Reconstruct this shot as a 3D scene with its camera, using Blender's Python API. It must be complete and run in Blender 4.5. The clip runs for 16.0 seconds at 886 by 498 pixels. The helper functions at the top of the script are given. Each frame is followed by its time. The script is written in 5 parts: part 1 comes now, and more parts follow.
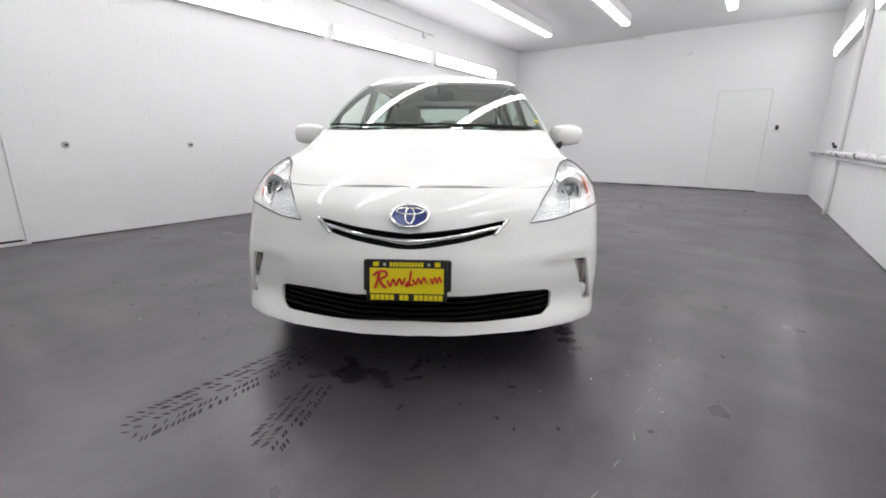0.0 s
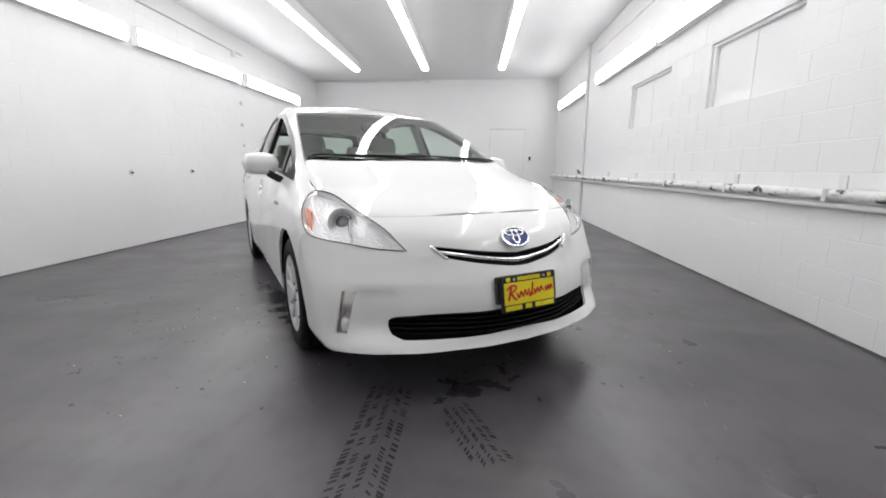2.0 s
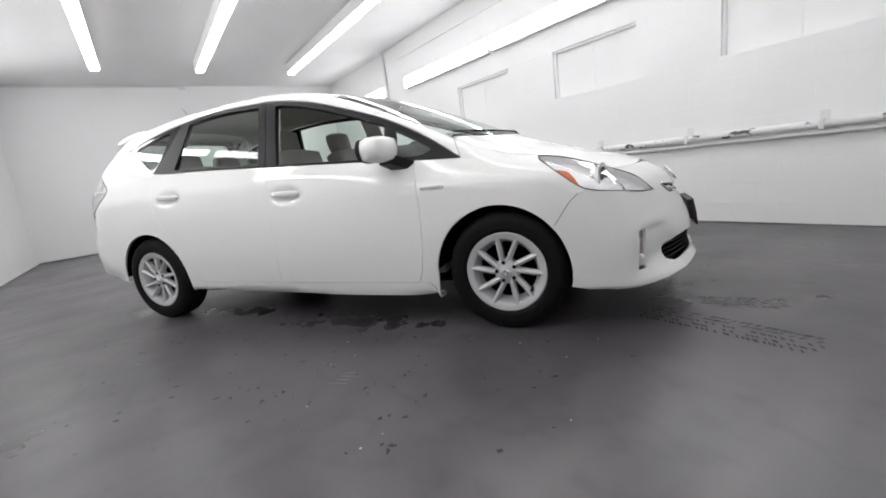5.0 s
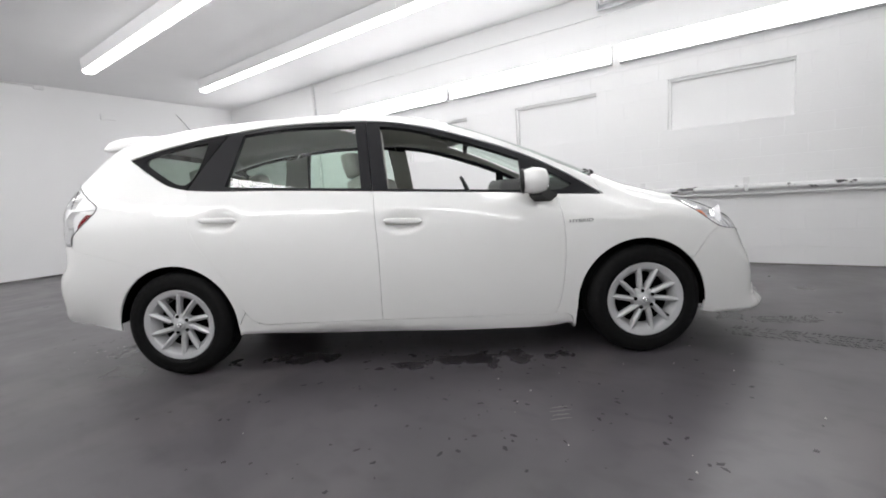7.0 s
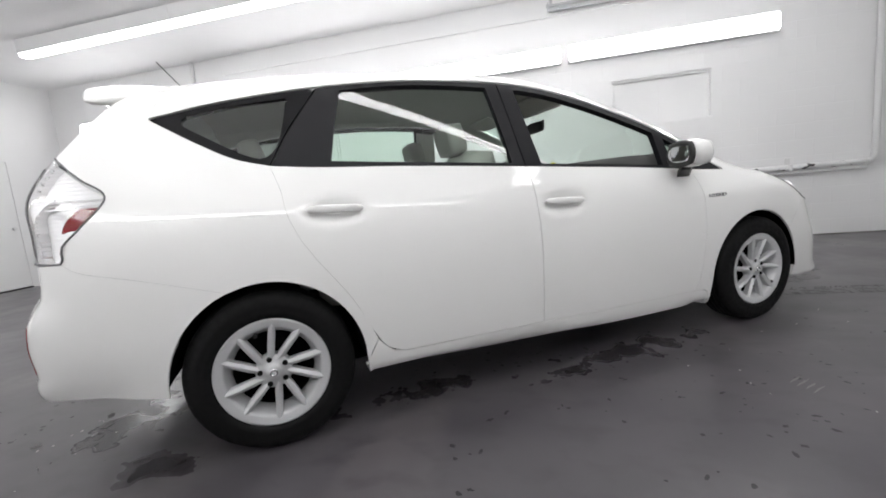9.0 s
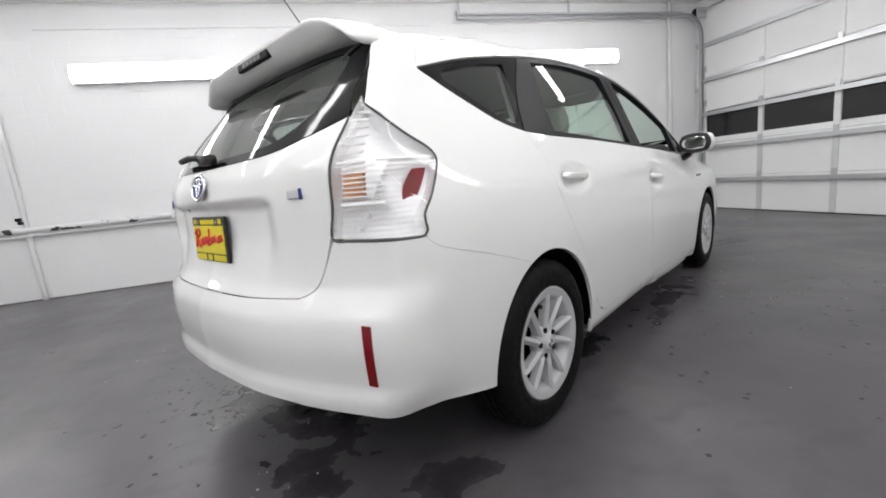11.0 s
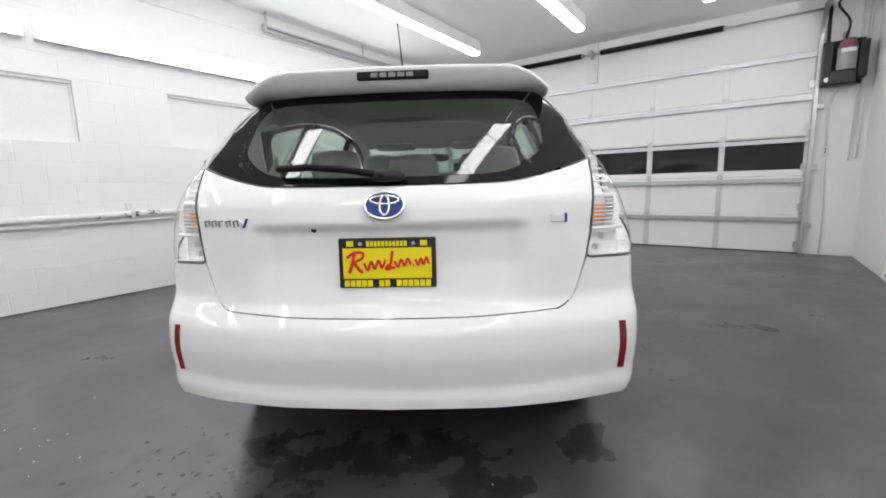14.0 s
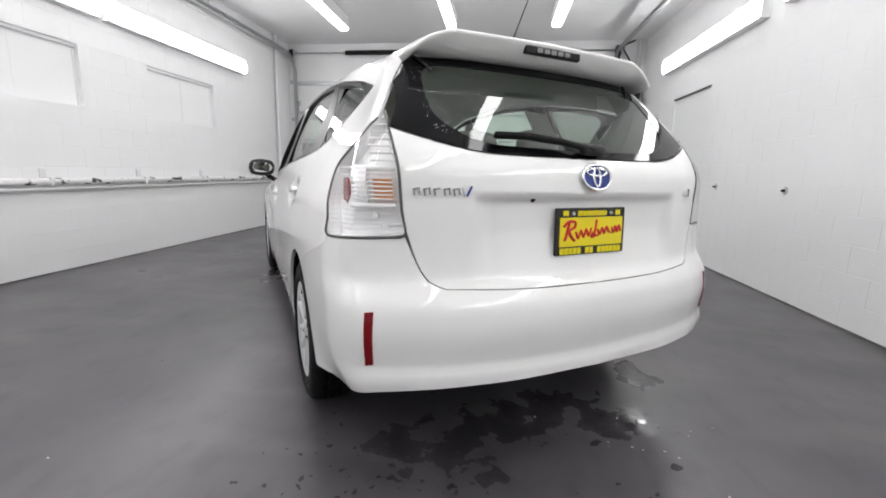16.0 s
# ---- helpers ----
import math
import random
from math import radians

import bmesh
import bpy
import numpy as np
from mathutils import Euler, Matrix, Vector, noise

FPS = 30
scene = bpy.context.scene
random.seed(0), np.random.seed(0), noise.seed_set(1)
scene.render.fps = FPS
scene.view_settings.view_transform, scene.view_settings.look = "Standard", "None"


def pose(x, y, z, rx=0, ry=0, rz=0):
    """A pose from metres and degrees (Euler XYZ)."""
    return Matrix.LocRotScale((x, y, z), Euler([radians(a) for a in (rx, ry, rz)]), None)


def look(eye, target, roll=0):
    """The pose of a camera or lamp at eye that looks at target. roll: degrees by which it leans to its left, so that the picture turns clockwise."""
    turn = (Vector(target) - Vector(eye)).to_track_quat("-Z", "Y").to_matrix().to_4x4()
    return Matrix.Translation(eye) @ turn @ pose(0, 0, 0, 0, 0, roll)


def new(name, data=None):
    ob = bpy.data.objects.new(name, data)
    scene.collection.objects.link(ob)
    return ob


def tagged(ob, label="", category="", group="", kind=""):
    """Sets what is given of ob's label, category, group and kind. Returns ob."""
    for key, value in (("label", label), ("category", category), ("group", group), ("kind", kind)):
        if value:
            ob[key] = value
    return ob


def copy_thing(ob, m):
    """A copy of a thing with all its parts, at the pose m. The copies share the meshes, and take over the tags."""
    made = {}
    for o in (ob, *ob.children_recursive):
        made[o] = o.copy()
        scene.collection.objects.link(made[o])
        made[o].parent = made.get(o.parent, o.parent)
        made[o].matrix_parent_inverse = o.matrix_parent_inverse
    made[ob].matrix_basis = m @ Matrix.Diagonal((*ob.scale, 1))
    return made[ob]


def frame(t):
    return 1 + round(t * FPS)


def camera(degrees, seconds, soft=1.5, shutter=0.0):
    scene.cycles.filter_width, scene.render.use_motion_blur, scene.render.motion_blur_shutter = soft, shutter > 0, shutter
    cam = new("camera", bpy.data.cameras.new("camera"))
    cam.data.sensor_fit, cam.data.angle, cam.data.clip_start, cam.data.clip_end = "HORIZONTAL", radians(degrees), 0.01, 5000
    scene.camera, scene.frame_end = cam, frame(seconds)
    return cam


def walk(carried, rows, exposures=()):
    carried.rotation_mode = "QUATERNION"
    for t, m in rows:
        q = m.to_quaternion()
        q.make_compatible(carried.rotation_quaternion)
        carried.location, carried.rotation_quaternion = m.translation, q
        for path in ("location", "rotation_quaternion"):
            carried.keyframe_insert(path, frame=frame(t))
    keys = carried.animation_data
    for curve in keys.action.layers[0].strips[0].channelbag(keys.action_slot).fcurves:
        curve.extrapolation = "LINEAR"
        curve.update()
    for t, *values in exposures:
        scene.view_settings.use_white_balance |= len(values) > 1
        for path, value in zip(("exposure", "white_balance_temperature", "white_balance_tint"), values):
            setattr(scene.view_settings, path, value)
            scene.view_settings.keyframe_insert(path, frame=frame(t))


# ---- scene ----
cam = camera(93.34, 16.0, soft=1.8)
PATH = [
    (0, (2.290, -3.148, 0.983), (1.154, -1.577, 0.492), 0.28),
    (0.5, (2.038, -3.371, 1.001), (1.187, -1.606, 0.602), 1.11),
    (1, (1.732, -3.605, 0.998), (1.095, -1.748, 0.616), 0.87),
    (1.5, (1.375, -3.731, 0.993), (0.976, -1.820, 0.562), 0.49),
    (2, (1.019, -3.844, 1.009), (0.887, -1.884, 0.636), 0.24),
    (2.5, (0.628, -3.848, 0.986), (0.710, -1.886, 0.609), 0.05),
    (3, (0.226, -3.785, 0.951), (0.575, -1.847, 0.602), -0.21),
    (3.5, (-0.200, -3.721, 0.912), (0.516, -1.863, 0.722), -1.33),
    (4, (-0.639, -3.595, 0.893), (0.208, -1.801, 0.635), -5.85),
    (6.5, (-2.359, -2.404, 0.970), (-0.840, -1.144, 0.649), -2.97),
    (7, (-2.564, -2.045, 0.990), (-0.939, -0.907, 0.740), -3.77),
    (7.5, (-2.728, -1.651, 1.003), (-1.020, -0.647, 0.731), -3.71),
    (8, (-2.800, -1.231, 1.004), (-1.017, -0.376, 0.703), -2.07),
    (8.5, (-2.850, -0.800, 0.986), (-0.954, -0.219, 0.732), -3.43),
    (9, (-2.842, -0.350, 0.960), (-0.913, 0.105, 0.691), -5.26),
    (9.5, (-2.842, 0.100, 0.953), (-0.874, 0.307, 0.663), -2.72),
    (10, (-2.864, 0.567, 0.944), (-0.890, 0.575, 0.625), -4.53),
    (12.5, (-2.701, 2.344, 1.064), (-1.196, 1.055, 0.793), -1.71),
    (13, (-2.545, 2.527, 1.068), (-1.234, 1.043, 0.786), -0.38),
    (13.5, (-2.358, 2.663, 1.082), (-1.174, 1.083, 0.764), 0.27),
    (14, (-2.110, 2.824, 1.092), (-0.958, 1.218, 0.789), -1.47),
    (14.5, (-1.817, 2.936, 1.067), (-0.790, 1.246, 0.768), -0.76),
    (15, (-1.513, 3.072, 1.075), (-0.607, 1.313, 0.785), 0.26),
    (15.5, (-1.204, 3.248, 1.070), (-0.534, 1.388, 0.769), 0.85),
    (16, (-0.870, 3.353, 1.039), (-0.626, 1.401, 0.677), 1.39),
]
walk(cam, [(t, look(eye, target, roll)) for t, eye, target, roll in PATH])

# ---- world and light: only the fluorescent tubes light the place ----
world = bpy.data.worlds.new("world")
scene.world = world
world.use_nodes = True
world.node_tree.nodes["Background"].inputs["Color"].default_value = (0.5, 0.55, 0.6, 1)
world.node_tree.nodes["Background"].inputs["Strength"].default_value = 0.05
LENS_GLOW, WALL_LENS_GLOW = 10.4, 12.8

# ---- materials ----
def mat(name, color, rough=0.5, metal=0.0, coat=0.0, coat_rough=0.03, spec=0.5, ior=None, transmission=0.0, emit=0.0, alpha=1.0):
    m = bpy.data.materials.new(name)
    m.use_nodes = True
    b = m.node_tree.nodes["Principled BSDF"]
    b.inputs["Base Color"].default_value = (*color, 1)
    b.inputs["Roughness"].default_value = rough
    b.inputs["Metallic"].default_value = metal
    b.inputs["Coat Weight"].default_value = coat
    b.inputs["Coat Roughness"].default_value = coat_rough
    b.inputs["Specular IOR Level"].default_value = spec
    b.inputs["Transmission Weight"].default_value = transmission
    b.inputs["Alpha"].default_value = alpha
    if ior:
        b.inputs["IOR"].default_value = ior
    if emit:
        b.inputs["Emission Color"].default_value = (*color, 1)
        b.inputs["Emission Strength"].default_value = emit
    return m


def node(m, kind, **values):
    n = m.node_tree.nodes.new(kind)
    for key, value in values.items():
        n.inputs[key.replace("_", " ")].default_value = value
    return n


def join(m, a, out, b, into):
    m.node_tree.links.new(a.outputs[out], b.inputs[into])


def grain(m, scale, low, high, detail=6.0, where="Object", stretch=(1, 1, 1), distortion=0.0):
    """A noise between two values; returns the node that gives it as Result."""
    c = node(m, "ShaderNodeNewGeometry" if where == "Position" else "ShaderNodeTexCoord")
    mp = node(m, "ShaderNodeMapping", Scale=stretch)
    n = node(m, "ShaderNodeTexNoise", Scale=scale, Detail=detail, Distortion=distortion)
    r = node(m, "ShaderNodeMapRange")
    r.clamp = False
    for key, value in (("From Min", 0.25), ("From Max", 0.75), ("To Min", low), ("To Max", high)):
        r.inputs[key].default_value = value
    join(m, c, where, mp, "Vector")
    join(m, mp, "Vector", n, "Vector")
    join(m, n, "Fac", r, "Value")
    return r


def blend(m, fac, a, b):
    """A colour between two colours or nodes."""
    x = m.node_tree.nodes.new("ShaderNodeMix")
    x.data_type = "RGBA"
    if fac is not None:
        m.node_tree.links.new(fac, x.inputs[0])
    for k, v in ((6, a), (7, b)):
        if isinstance(v, tuple):
            x.inputs[k].default_value = (*v, 1)
        else:
            m.node_tree.links.new(v, x.inputs[k])
    return x.outputs[2]


def relief(m, height, strength=0.2, distance=0.01):
    b = node(m, "ShaderNodeBump", Strength=strength, Distance=distance)
    m.node_tree.links.new(height, b.inputs["Height"])
    m.node_tree.links.new(b.outputs["Normal"], m.node_tree.nodes["Principled BSDF"].inputs["Normal"])
    return b


def shade(m, socket, into):
    m.node_tree.links.new(socket, m.node_tree.nodes["Principled BSDF"].inputs[into])


def painted_wall(name, color, dirt):
    m = mat(name, color, 0.55, spec=0.35)
    shade(m, blend(m, grain(m, 0.9, 0, 1, 8, "Position").outputs["Result"], color, dirt), "Base Color")
    shade(m, grain(m, 3.0, 0.4, 0.7, 6, "Position").outputs["Result"], "Roughness")
    relief(m, grain(m, 45, 0, 1, 3, "Position").outputs["Result"], 0.25, 0.002)
    return m


WALL = painted_wall("wall_paint", (0.85, 0.85, 0.85), (0.81, 0.81, 0.815))
PLAIN_WALL = painted_wall("smooth_wall_paint", (0.85, 0.85, 0.85), (0.82, 0.82, 0.825))
CEILING = painted_wall("ceiling_paint", (0.83, 0.83, 0.835), (0.8, 0.8, 0.805))
WHITE_TRIM = painted_wall("white_trim_paint", (0.78, 0.78, 0.78), (0.7, 0.7, 0.7))
DOOR_PAINT = painted_wall("door_paint", (0.84, 0.845, 0.84), (0.81, 0.815, 0.81))

FLOOR = mat("sealed_grey_floor", (0.06, 0.057, 0.062), 0.32, spec=0.55)


def zone(m, x, y, rx, ry, turn):
    """1 in the middle of an oval patch of the floor, fading to 0 at its rim."""
    c = node(m, "ShaderNodeNewGeometry")
    mp = node(m, "ShaderNodeMapping", Location=(x, y, 0), Rotation=(0, 0, radians(turn)), Scale=(rx, ry, 1))
    mp.vector_type = "TEXTURE"
    d = m.node_tree.nodes.new("ShaderNodeVectorMath")
    d.operation = "LENGTH"
    r = node(m, "ShaderNodeMapRange")
    for key, value in (("From Min", 1.0), ("From Max", 0.15), ("To Min", 0.0), ("To Max", 1.0)):
        r.inputs[key].default_value = value
    join(m, c, "Position", mp, "Vector")
    join(m, mp, "Vector", d, 0)
    join(m, d, "Value", r, "Value")
    return r.outputs["Result"]


def calc(m, kind, a, b):
    n = m.node_tree.nodes.new("ShaderNodeMath")
    n.operation = kind
    for k, v in enumerate((a, b)):
        if isinstance(v, float):
            n.inputs[k].default_value = v
        else:
            m.node_tree.links.new(v, n.inputs[k])
    return n.outputs[0]


def step(m, value, low, high):
    r = node(m, "ShaderNodeMapRange")
    r.interpolation_type = "SMOOTHSTEP"
    r.inputs["From Min"].default_value, r.inputs["From Max"].default_value = low, high
    m.node_tree.links.new(value, r.inputs["Value"])
    return r.outputs["Result"]


tone = blend(FLOOR, grain(FLOOR, 0.5, 0, 1, 2, stretch=(1.3, 0.8, 1)).outputs["Result"], (0.062, 0.057, 0.064), (0.108, 0.1, 0.108))
tone = blend(FLOOR, grain(FLOOR, 1.9, -0.4, 0.8, 2).outputs["Result"], tone, (0.056, 0.052, 0.059))
tone = blend(FLOOR, grain(FLOOR, 1.3, -0.8, 0.7, 2, stretch=(0.5, 1.8, 1)).outputs["Result"], tone, (0.135, 0.123, 0.126))
tone = blend(FLOOR, grain(FLOOR, 9.0, -0.5, 0.45, 2, stretch=(1, 0.6, 1)).outputs["Result"], tone, (0.042, 0.039, 0.043))
# water that ran off the car, in ragged patches; (-1.0, 1.68) also paints the tail's shadow
wet_and_shade = None
for patch in ((-0.5, -0.75, 0.28, 1.25, 33), (-0.95, 0.25, 0.3, 0.8, 33), (1.05, -2.0, 0.5, 0.3, 30), (-0.7, 1.95, 0.75, 0.42, 10), (-1.0, 1.68, 1.0, 0.45, 33), (-1.42, 1.62, 0.5, 0.4, 40), (-2.25, -0.88, 0.5, 0.28, 10), (-1.6, 1.15, 0.3, 0.45, 20), (1.25, -0.6, 0.5, 1.5, 33)):
    z = zone(FLOOR, *patch)
    wet_and_shade = z if wet_and_shade is None else calc(FLOOR, "MAXIMUM", wet_and_shade, z)
ragged = calc(FLOOR, "ADD", calc(FLOOR, "MULTIPLY", wet_and_shade, 0.62), grain(FLOOR, 7.0, 0, 0.62, 3).outputs["Result"])
wet_and_shade = calc(FLOOR, "MULTIPLY", step(FLOOR, ragged, 0.68, 1.05), step(FLOOR, wet_and_shade, 0.02, 0.3))
tone = blend(FLOOR, calc(FLOOR, "MULTIPLY", wet_and_shade, 0.75), tone, (0.02, 0.018, 0.021))
shade(FLOOR, tone, "Base Color")
dull = grain(FLOOR, 1.8, 0.27, 0.37, 2).outputs["Result"]
dull = calc(FLOOR, "ADD", dull, grain(FLOOR, 8.0, -0.015, 0.015, 2).outputs["Result"])
shade(FLOOR, calc(FLOOR, "MAXIMUM", calc(FLOOR, "SUBTRACT", dull, calc(FLOOR, "MULTIPLY", wet_and_shade, 0.14)), 0.1), "Roughness")
WET = mat("wet_floor", (0.045, 0.042, 0.045), 0.05)
DAMP = mat("damp_spot", (0.018, 0.017, 0.019), 0.4, spec=0.4)
PRINT = mat("tyre_damp", (0.018, 0.017, 0.018), 0.5, spec=0.3)
CHALK = mat("pale_floor_scuff", (0.2, 0.195, 0.19), 0.5)
CRUMB = mat("pale_grit", (0.55, 0.53, 0.5), 0.7)

STEEL = mat("galvanised_steel", (0.55, 0.56, 0.57), 0.38, 0.9)
DARK_STEEL = mat("oiled_black_steel", (0.02, 0.02, 0.022), 0.35, 0.6)
MOTOR_GREY = mat("grey_motor_enamel", (0.33, 0.33, 0.34), 0.35)
DARK_GLASS = mat("dark_door_pane", (0.012, 0.012, 0.014), 0.08)
BLACK_PLASTIC = mat("black_plastic", (0.012, 0.012, 0.012), 0.45)
GREY_MARK = mat("grey_wall_rubber", (0.25, 0.25, 0.25), 0.7)
LIGHT_PATCH = mat("light_filler_patch", (0.6, 0.6, 0.6), 0.7)
PATCH = mat("grey_filler_patch", (0.5, 0.5, 0.5), 0.8)
LAMP_LENS = mat("lit_acrylic_lens", (0.992, 0.986, 0.992), 0.4, emit=LENS_GLOW)
# same lens as on the ceiling, glow raised to brighten the car's sides
WALL_LENS = mat("wall_lit_acrylic_lens", (0.992, 0.986, 0.992), 0.4, emit=WALL_LENS_GLOW)
LAMP_WHITE = mat("white_lamp_enamel", (0.8, 0.8, 0.8), 0.35)
STEEL_PAINT = mat("painted_door_stile", (0.62, 0.63, 0.63), 0.4, 0.3)
RED_PRINT = mat("dull_red_enamel", (0.22, 0.09, 0.1), 0.5)
PEELING = mat("peeling_white_paint", (0.75, 0.75, 0.75), 0.5)
flake = grain(PEELING, 9.0, -6.5, 3.2, 5, stretch=(1, 0.7, 1))
bare = node(PEELING, "ShaderNodeClamp")
PEELING.node_tree.links.new(flake.outputs["Result"], bare.inputs["Value"])
shade(PEELING, blend(PEELING, bare.outputs["Result"], (0.76, 0.76, 0.76), (0.04, 0.04, 0.04)), "Base Color")
relief(PEELING, grain(PEELING, 25, 0, 1, 4).outputs["Result"], 0.7, 0.01)


# ---- the car's outer surface: a smooth solid in the car's own axes (nose towards -y) ----
def spline(knots):
    """A smooth curve through (x, y) knots, straight beyond its ends."""
    px, py = np.array(knots, float).T
    d = np.diff(py) / np.diff(px)
    m = np.r_[d[0], [0 if a * b <= 0 else 2 * a * b / (a + b) for a, b in zip(d[:-1], d[1:])], d[-1]]

    def at(x):
        x = np.asarray(x, float)
        i = np.clip(np.searchsorted(px, x) - 1, 0, len(px) - 2)
        h = px[i + 1] - px[i]
        s = (x - px[i]) / h
        c = np.clip(s, 0, 1)
        v = (2 * c**3 - 3 * c**2 + 1) * py[i] + (c**3 - 2 * c**2 + c) * h * m[i] + (3 * c**2 - 2 * c**3) * py[i + 1] + (c**3 - c**2) * h * m[i + 1]
        return v + np.where(s < 0, s * h * m[0], 0) + np.where(s > 1, (s - 1) * h * m[-1], 0)

    table = np.linspace(px[0] - 1, px[-1] + 1, 6000)
    values = at(table)
    return lambda x: np.interp(x, table, values)


def smax(a, b, k):
    h = np.clip(0.5 + 0.5 * (a - b) / k, 0, 1)
    return b + (a - b) * h + k * h * (1 - h)


TOP = spline([(-2.5, 0.557), (-2.35, 0.672), (-2.25, 0.742), (-2.1, 0.815), (-1.85, 0.894), (-1.55, 0.987), (-1.3, 1.083), (-1.05, 1.197), (-0.7, 1.348), (-0.35, 1.468), (0.02, 1.548), (0.4, 1.585), (0.8, 1.586), (1.2, 1.575), (1.62, 1.535), (1.85, 1.503), (2.2, 1.443)])
BULGE = spline([(-2.3, 0.10), (-1.6, 0.10), (-1.2, 0.05), (-0.7, 0.03), (-0.2, 0.09), (0.4, 0.12), (2.0, 0.14)])
BOW = spline([(-2.4, 0.0), (-1.7, 0.0), (-1.25, 0.28), (-0.7, 0.3), (-0.2, 0.15), (0.2, 0.0), (2.0, 0.0)])
WIDE = spline([(-2.4, 0.82), (-2.0, 0.855), (-1.7, 0.877), (-1.35, 0.886), (-0.6, 0.878), (0.3, 0.88), (1.2, 0.887), (1.6, 0.884), (2.0, 0.868), (2.35, 0.85)])
SIDE = spline([(0.1, -0.075), (0.2, -0.03), (0.3, -0.015), (0.45, -0.004), (0.62, 0.0), (0.76, -0.004), (0.86, -0.014), (0.93, -0.028), (1.0, -0.055), (1.08, -0.085), (1.46, -0.235), (1.6, -0.30)])
CABIN = spline([(-2.0, -0.10), (-1.5, -0.09), (-1.17, -0.065), (-0.6, -0.02), (0.0, 0.0), (0.5, -0.005), (1.0, -0.035), (1.4, -0.06), (1.69, -0.07), (2.1, -0.03)])
NOSE = spline([(0.1, -2.28), (0.16, -2.375), (0.2, -2.392), (0.235, -2.394), (0.262, -2.378), (0.3, -2.368), (0.42, -2.362), (0.5, -2.345), (0.58, -2.31), (0.66, -2.277), (0.72, -2.245), (0.78, -2.17), (0.9, -1.95)])
NOSE_PLAN = spline([(0, 0), (0.2, 0.02), (0.38, 0.092), (0.48, 0.142), (0.59, 0.2), (0.745, 0.295), (0.8, 0.34), (0.87, 0.45), (1.0, 0.85)])
TAIL = spline([(0.25, 2.182), (0.32, 2.262), (0.36, 2.286), (0.4, 2.299), (0.425, 2.299), (0.448, 2.29), (0.55, 2.299), (0.63, 2.29), (0.68, 2.262), (0.72, 2.237), (0.8, 2.227), (0.95, 2.222), (1.03, 2.212), (1.09, 2.182), (1.15, 2.132), (1.3, 1.997), (1.47, 1.832), (1.6, 1.702)])
TAIL_PLAN = spline([(0, 0), (0.3, -0.014), (0.55, -0.062), (0.66, -0.1), (0.76, -0.145), (0.82, -0.175), (0.87, -0.25), (1.0, -0.7)])
FOOT = spline([(-2.45, 0.205), (-2.2, 0.2), (-1.75, 0.185), (-1.0, 0.165), (1.0, 0.205), (1.66, 0.262), (2.0, 0.296), (2.3, 0.36)])

HANDLES = [(-0.015, 0.863), (1.075, 0.932)]


def solid(x, y, z):
    """Below 0 inside the car's body, above 0 outside."""
    ax = np.abs(x)
    back = np.clip((y + 0.6) / 1.4, 0, 1)
    up = np.clip((z - 0.79 - 0.13 * back) / (0.2 + 0.28 * back), 0, 1)
    cup = sum(np.exp(-((((y - a) / 0.108) ** 2 + ((z - b + 0.006) / 0.043) ** 2) ** 2)) for a, b in HANDLES)
    tuck = 0.05 * np.clip((y - 1.75) / 0.3, 0, 1) * np.clip((0.54 - z) / 0.2, 0, 1) ** 2
    side = ax + tuck - (WIDE(y) - 0.034 * cup + SIDE(z) + up * up * (3 - 2 * up) * CABIN(y))
    top = z - (TOP(y - BOW(y) * ax * ax) - BULGE(y) * ax * ax)
    scoop = 0.013 * np.exp(-(((ax - 0.64) / 0.1) ** 4)) * np.clip((0.5 - z) / 0.022, 0, 1) * np.clip((z - 0.22) / 0.12, 0, 1)
    lip = 0.04 * np.exp(-(((z - 0.25) / 0.05) ** 2)) * np.clip((ax - 0.25) / 0.25, 0, 1) * np.clip((0.84 - ax) / 0.16, 0, 1)
    front = (NOSE(z) + NOSE_PLAN(ax) + scoop - lip) - y
    niche = np.clip((0.46 - ax) / 0.07, 0, 1) * np.clip((0.966 - z) / 0.008, 0, 1) * np.clip((z - 0.7) / 0.15, 0, 1)
    rear = y - (TAIL(z) + TAIL_PLAN(ax) * (1 - 0.3 * np.clip((z - 0.95) / 0.25, 0, 1)) - 0.026 * niche)
    foot = FOOT(y) - z
    f = smax(side, 0.9 * top, 0.09)
    f = smax(f, 0.8 * front, 0.05)
    f = smax(f, 0.85 * rear, 0.05)
    return smax(f, foot, 0.03)


def reach(o, d):
    """Where rays from inside the body leave it. o, d: (n, 3) starts and unit ways."""
    o, d = np.atleast_2d(o).astype(float), np.atleast_2d(d).astype(float)
    s = np.zeros(len(o))
    for _ in range(60):
        f = solid(*(o + s[:, None] * d).T)
        s = np.clip(s - 0.7 * f, 0, 3.2)
        if np.abs(f).max() < 1e-4:
            break
    return o + s[:, None] * d


def outward(p):
    """Unit normals of the body's surface at points p."""
    p, e = np.atleast_2d(p), 0.004
    g = np.stack([solid(*(p + e * k).T) - solid(*(p - e * k).T) for k in np.eye(3)], 1)
    return g / np.linalg.norm(g, axis=1, keepdims=True)


def on_side(*yz):
    return reach([(0, y, z) for y, z in yz], [(1, 0, 0)] * len(yz))


def on_top(*xy):
    return reach([(x, y, 0.6) for x, y in xy], [(0, 0, 1)] * len(xy))


def on_nose(*xz):
    return reach([(x, -1.3, z) for x, z in xz], [(0, -1, 0)] * len(xz))


def on_tail(*xz):
    return reach([(x, 1.2, z) for x, z in xz], [(0, 1, 0)] * len(xz))


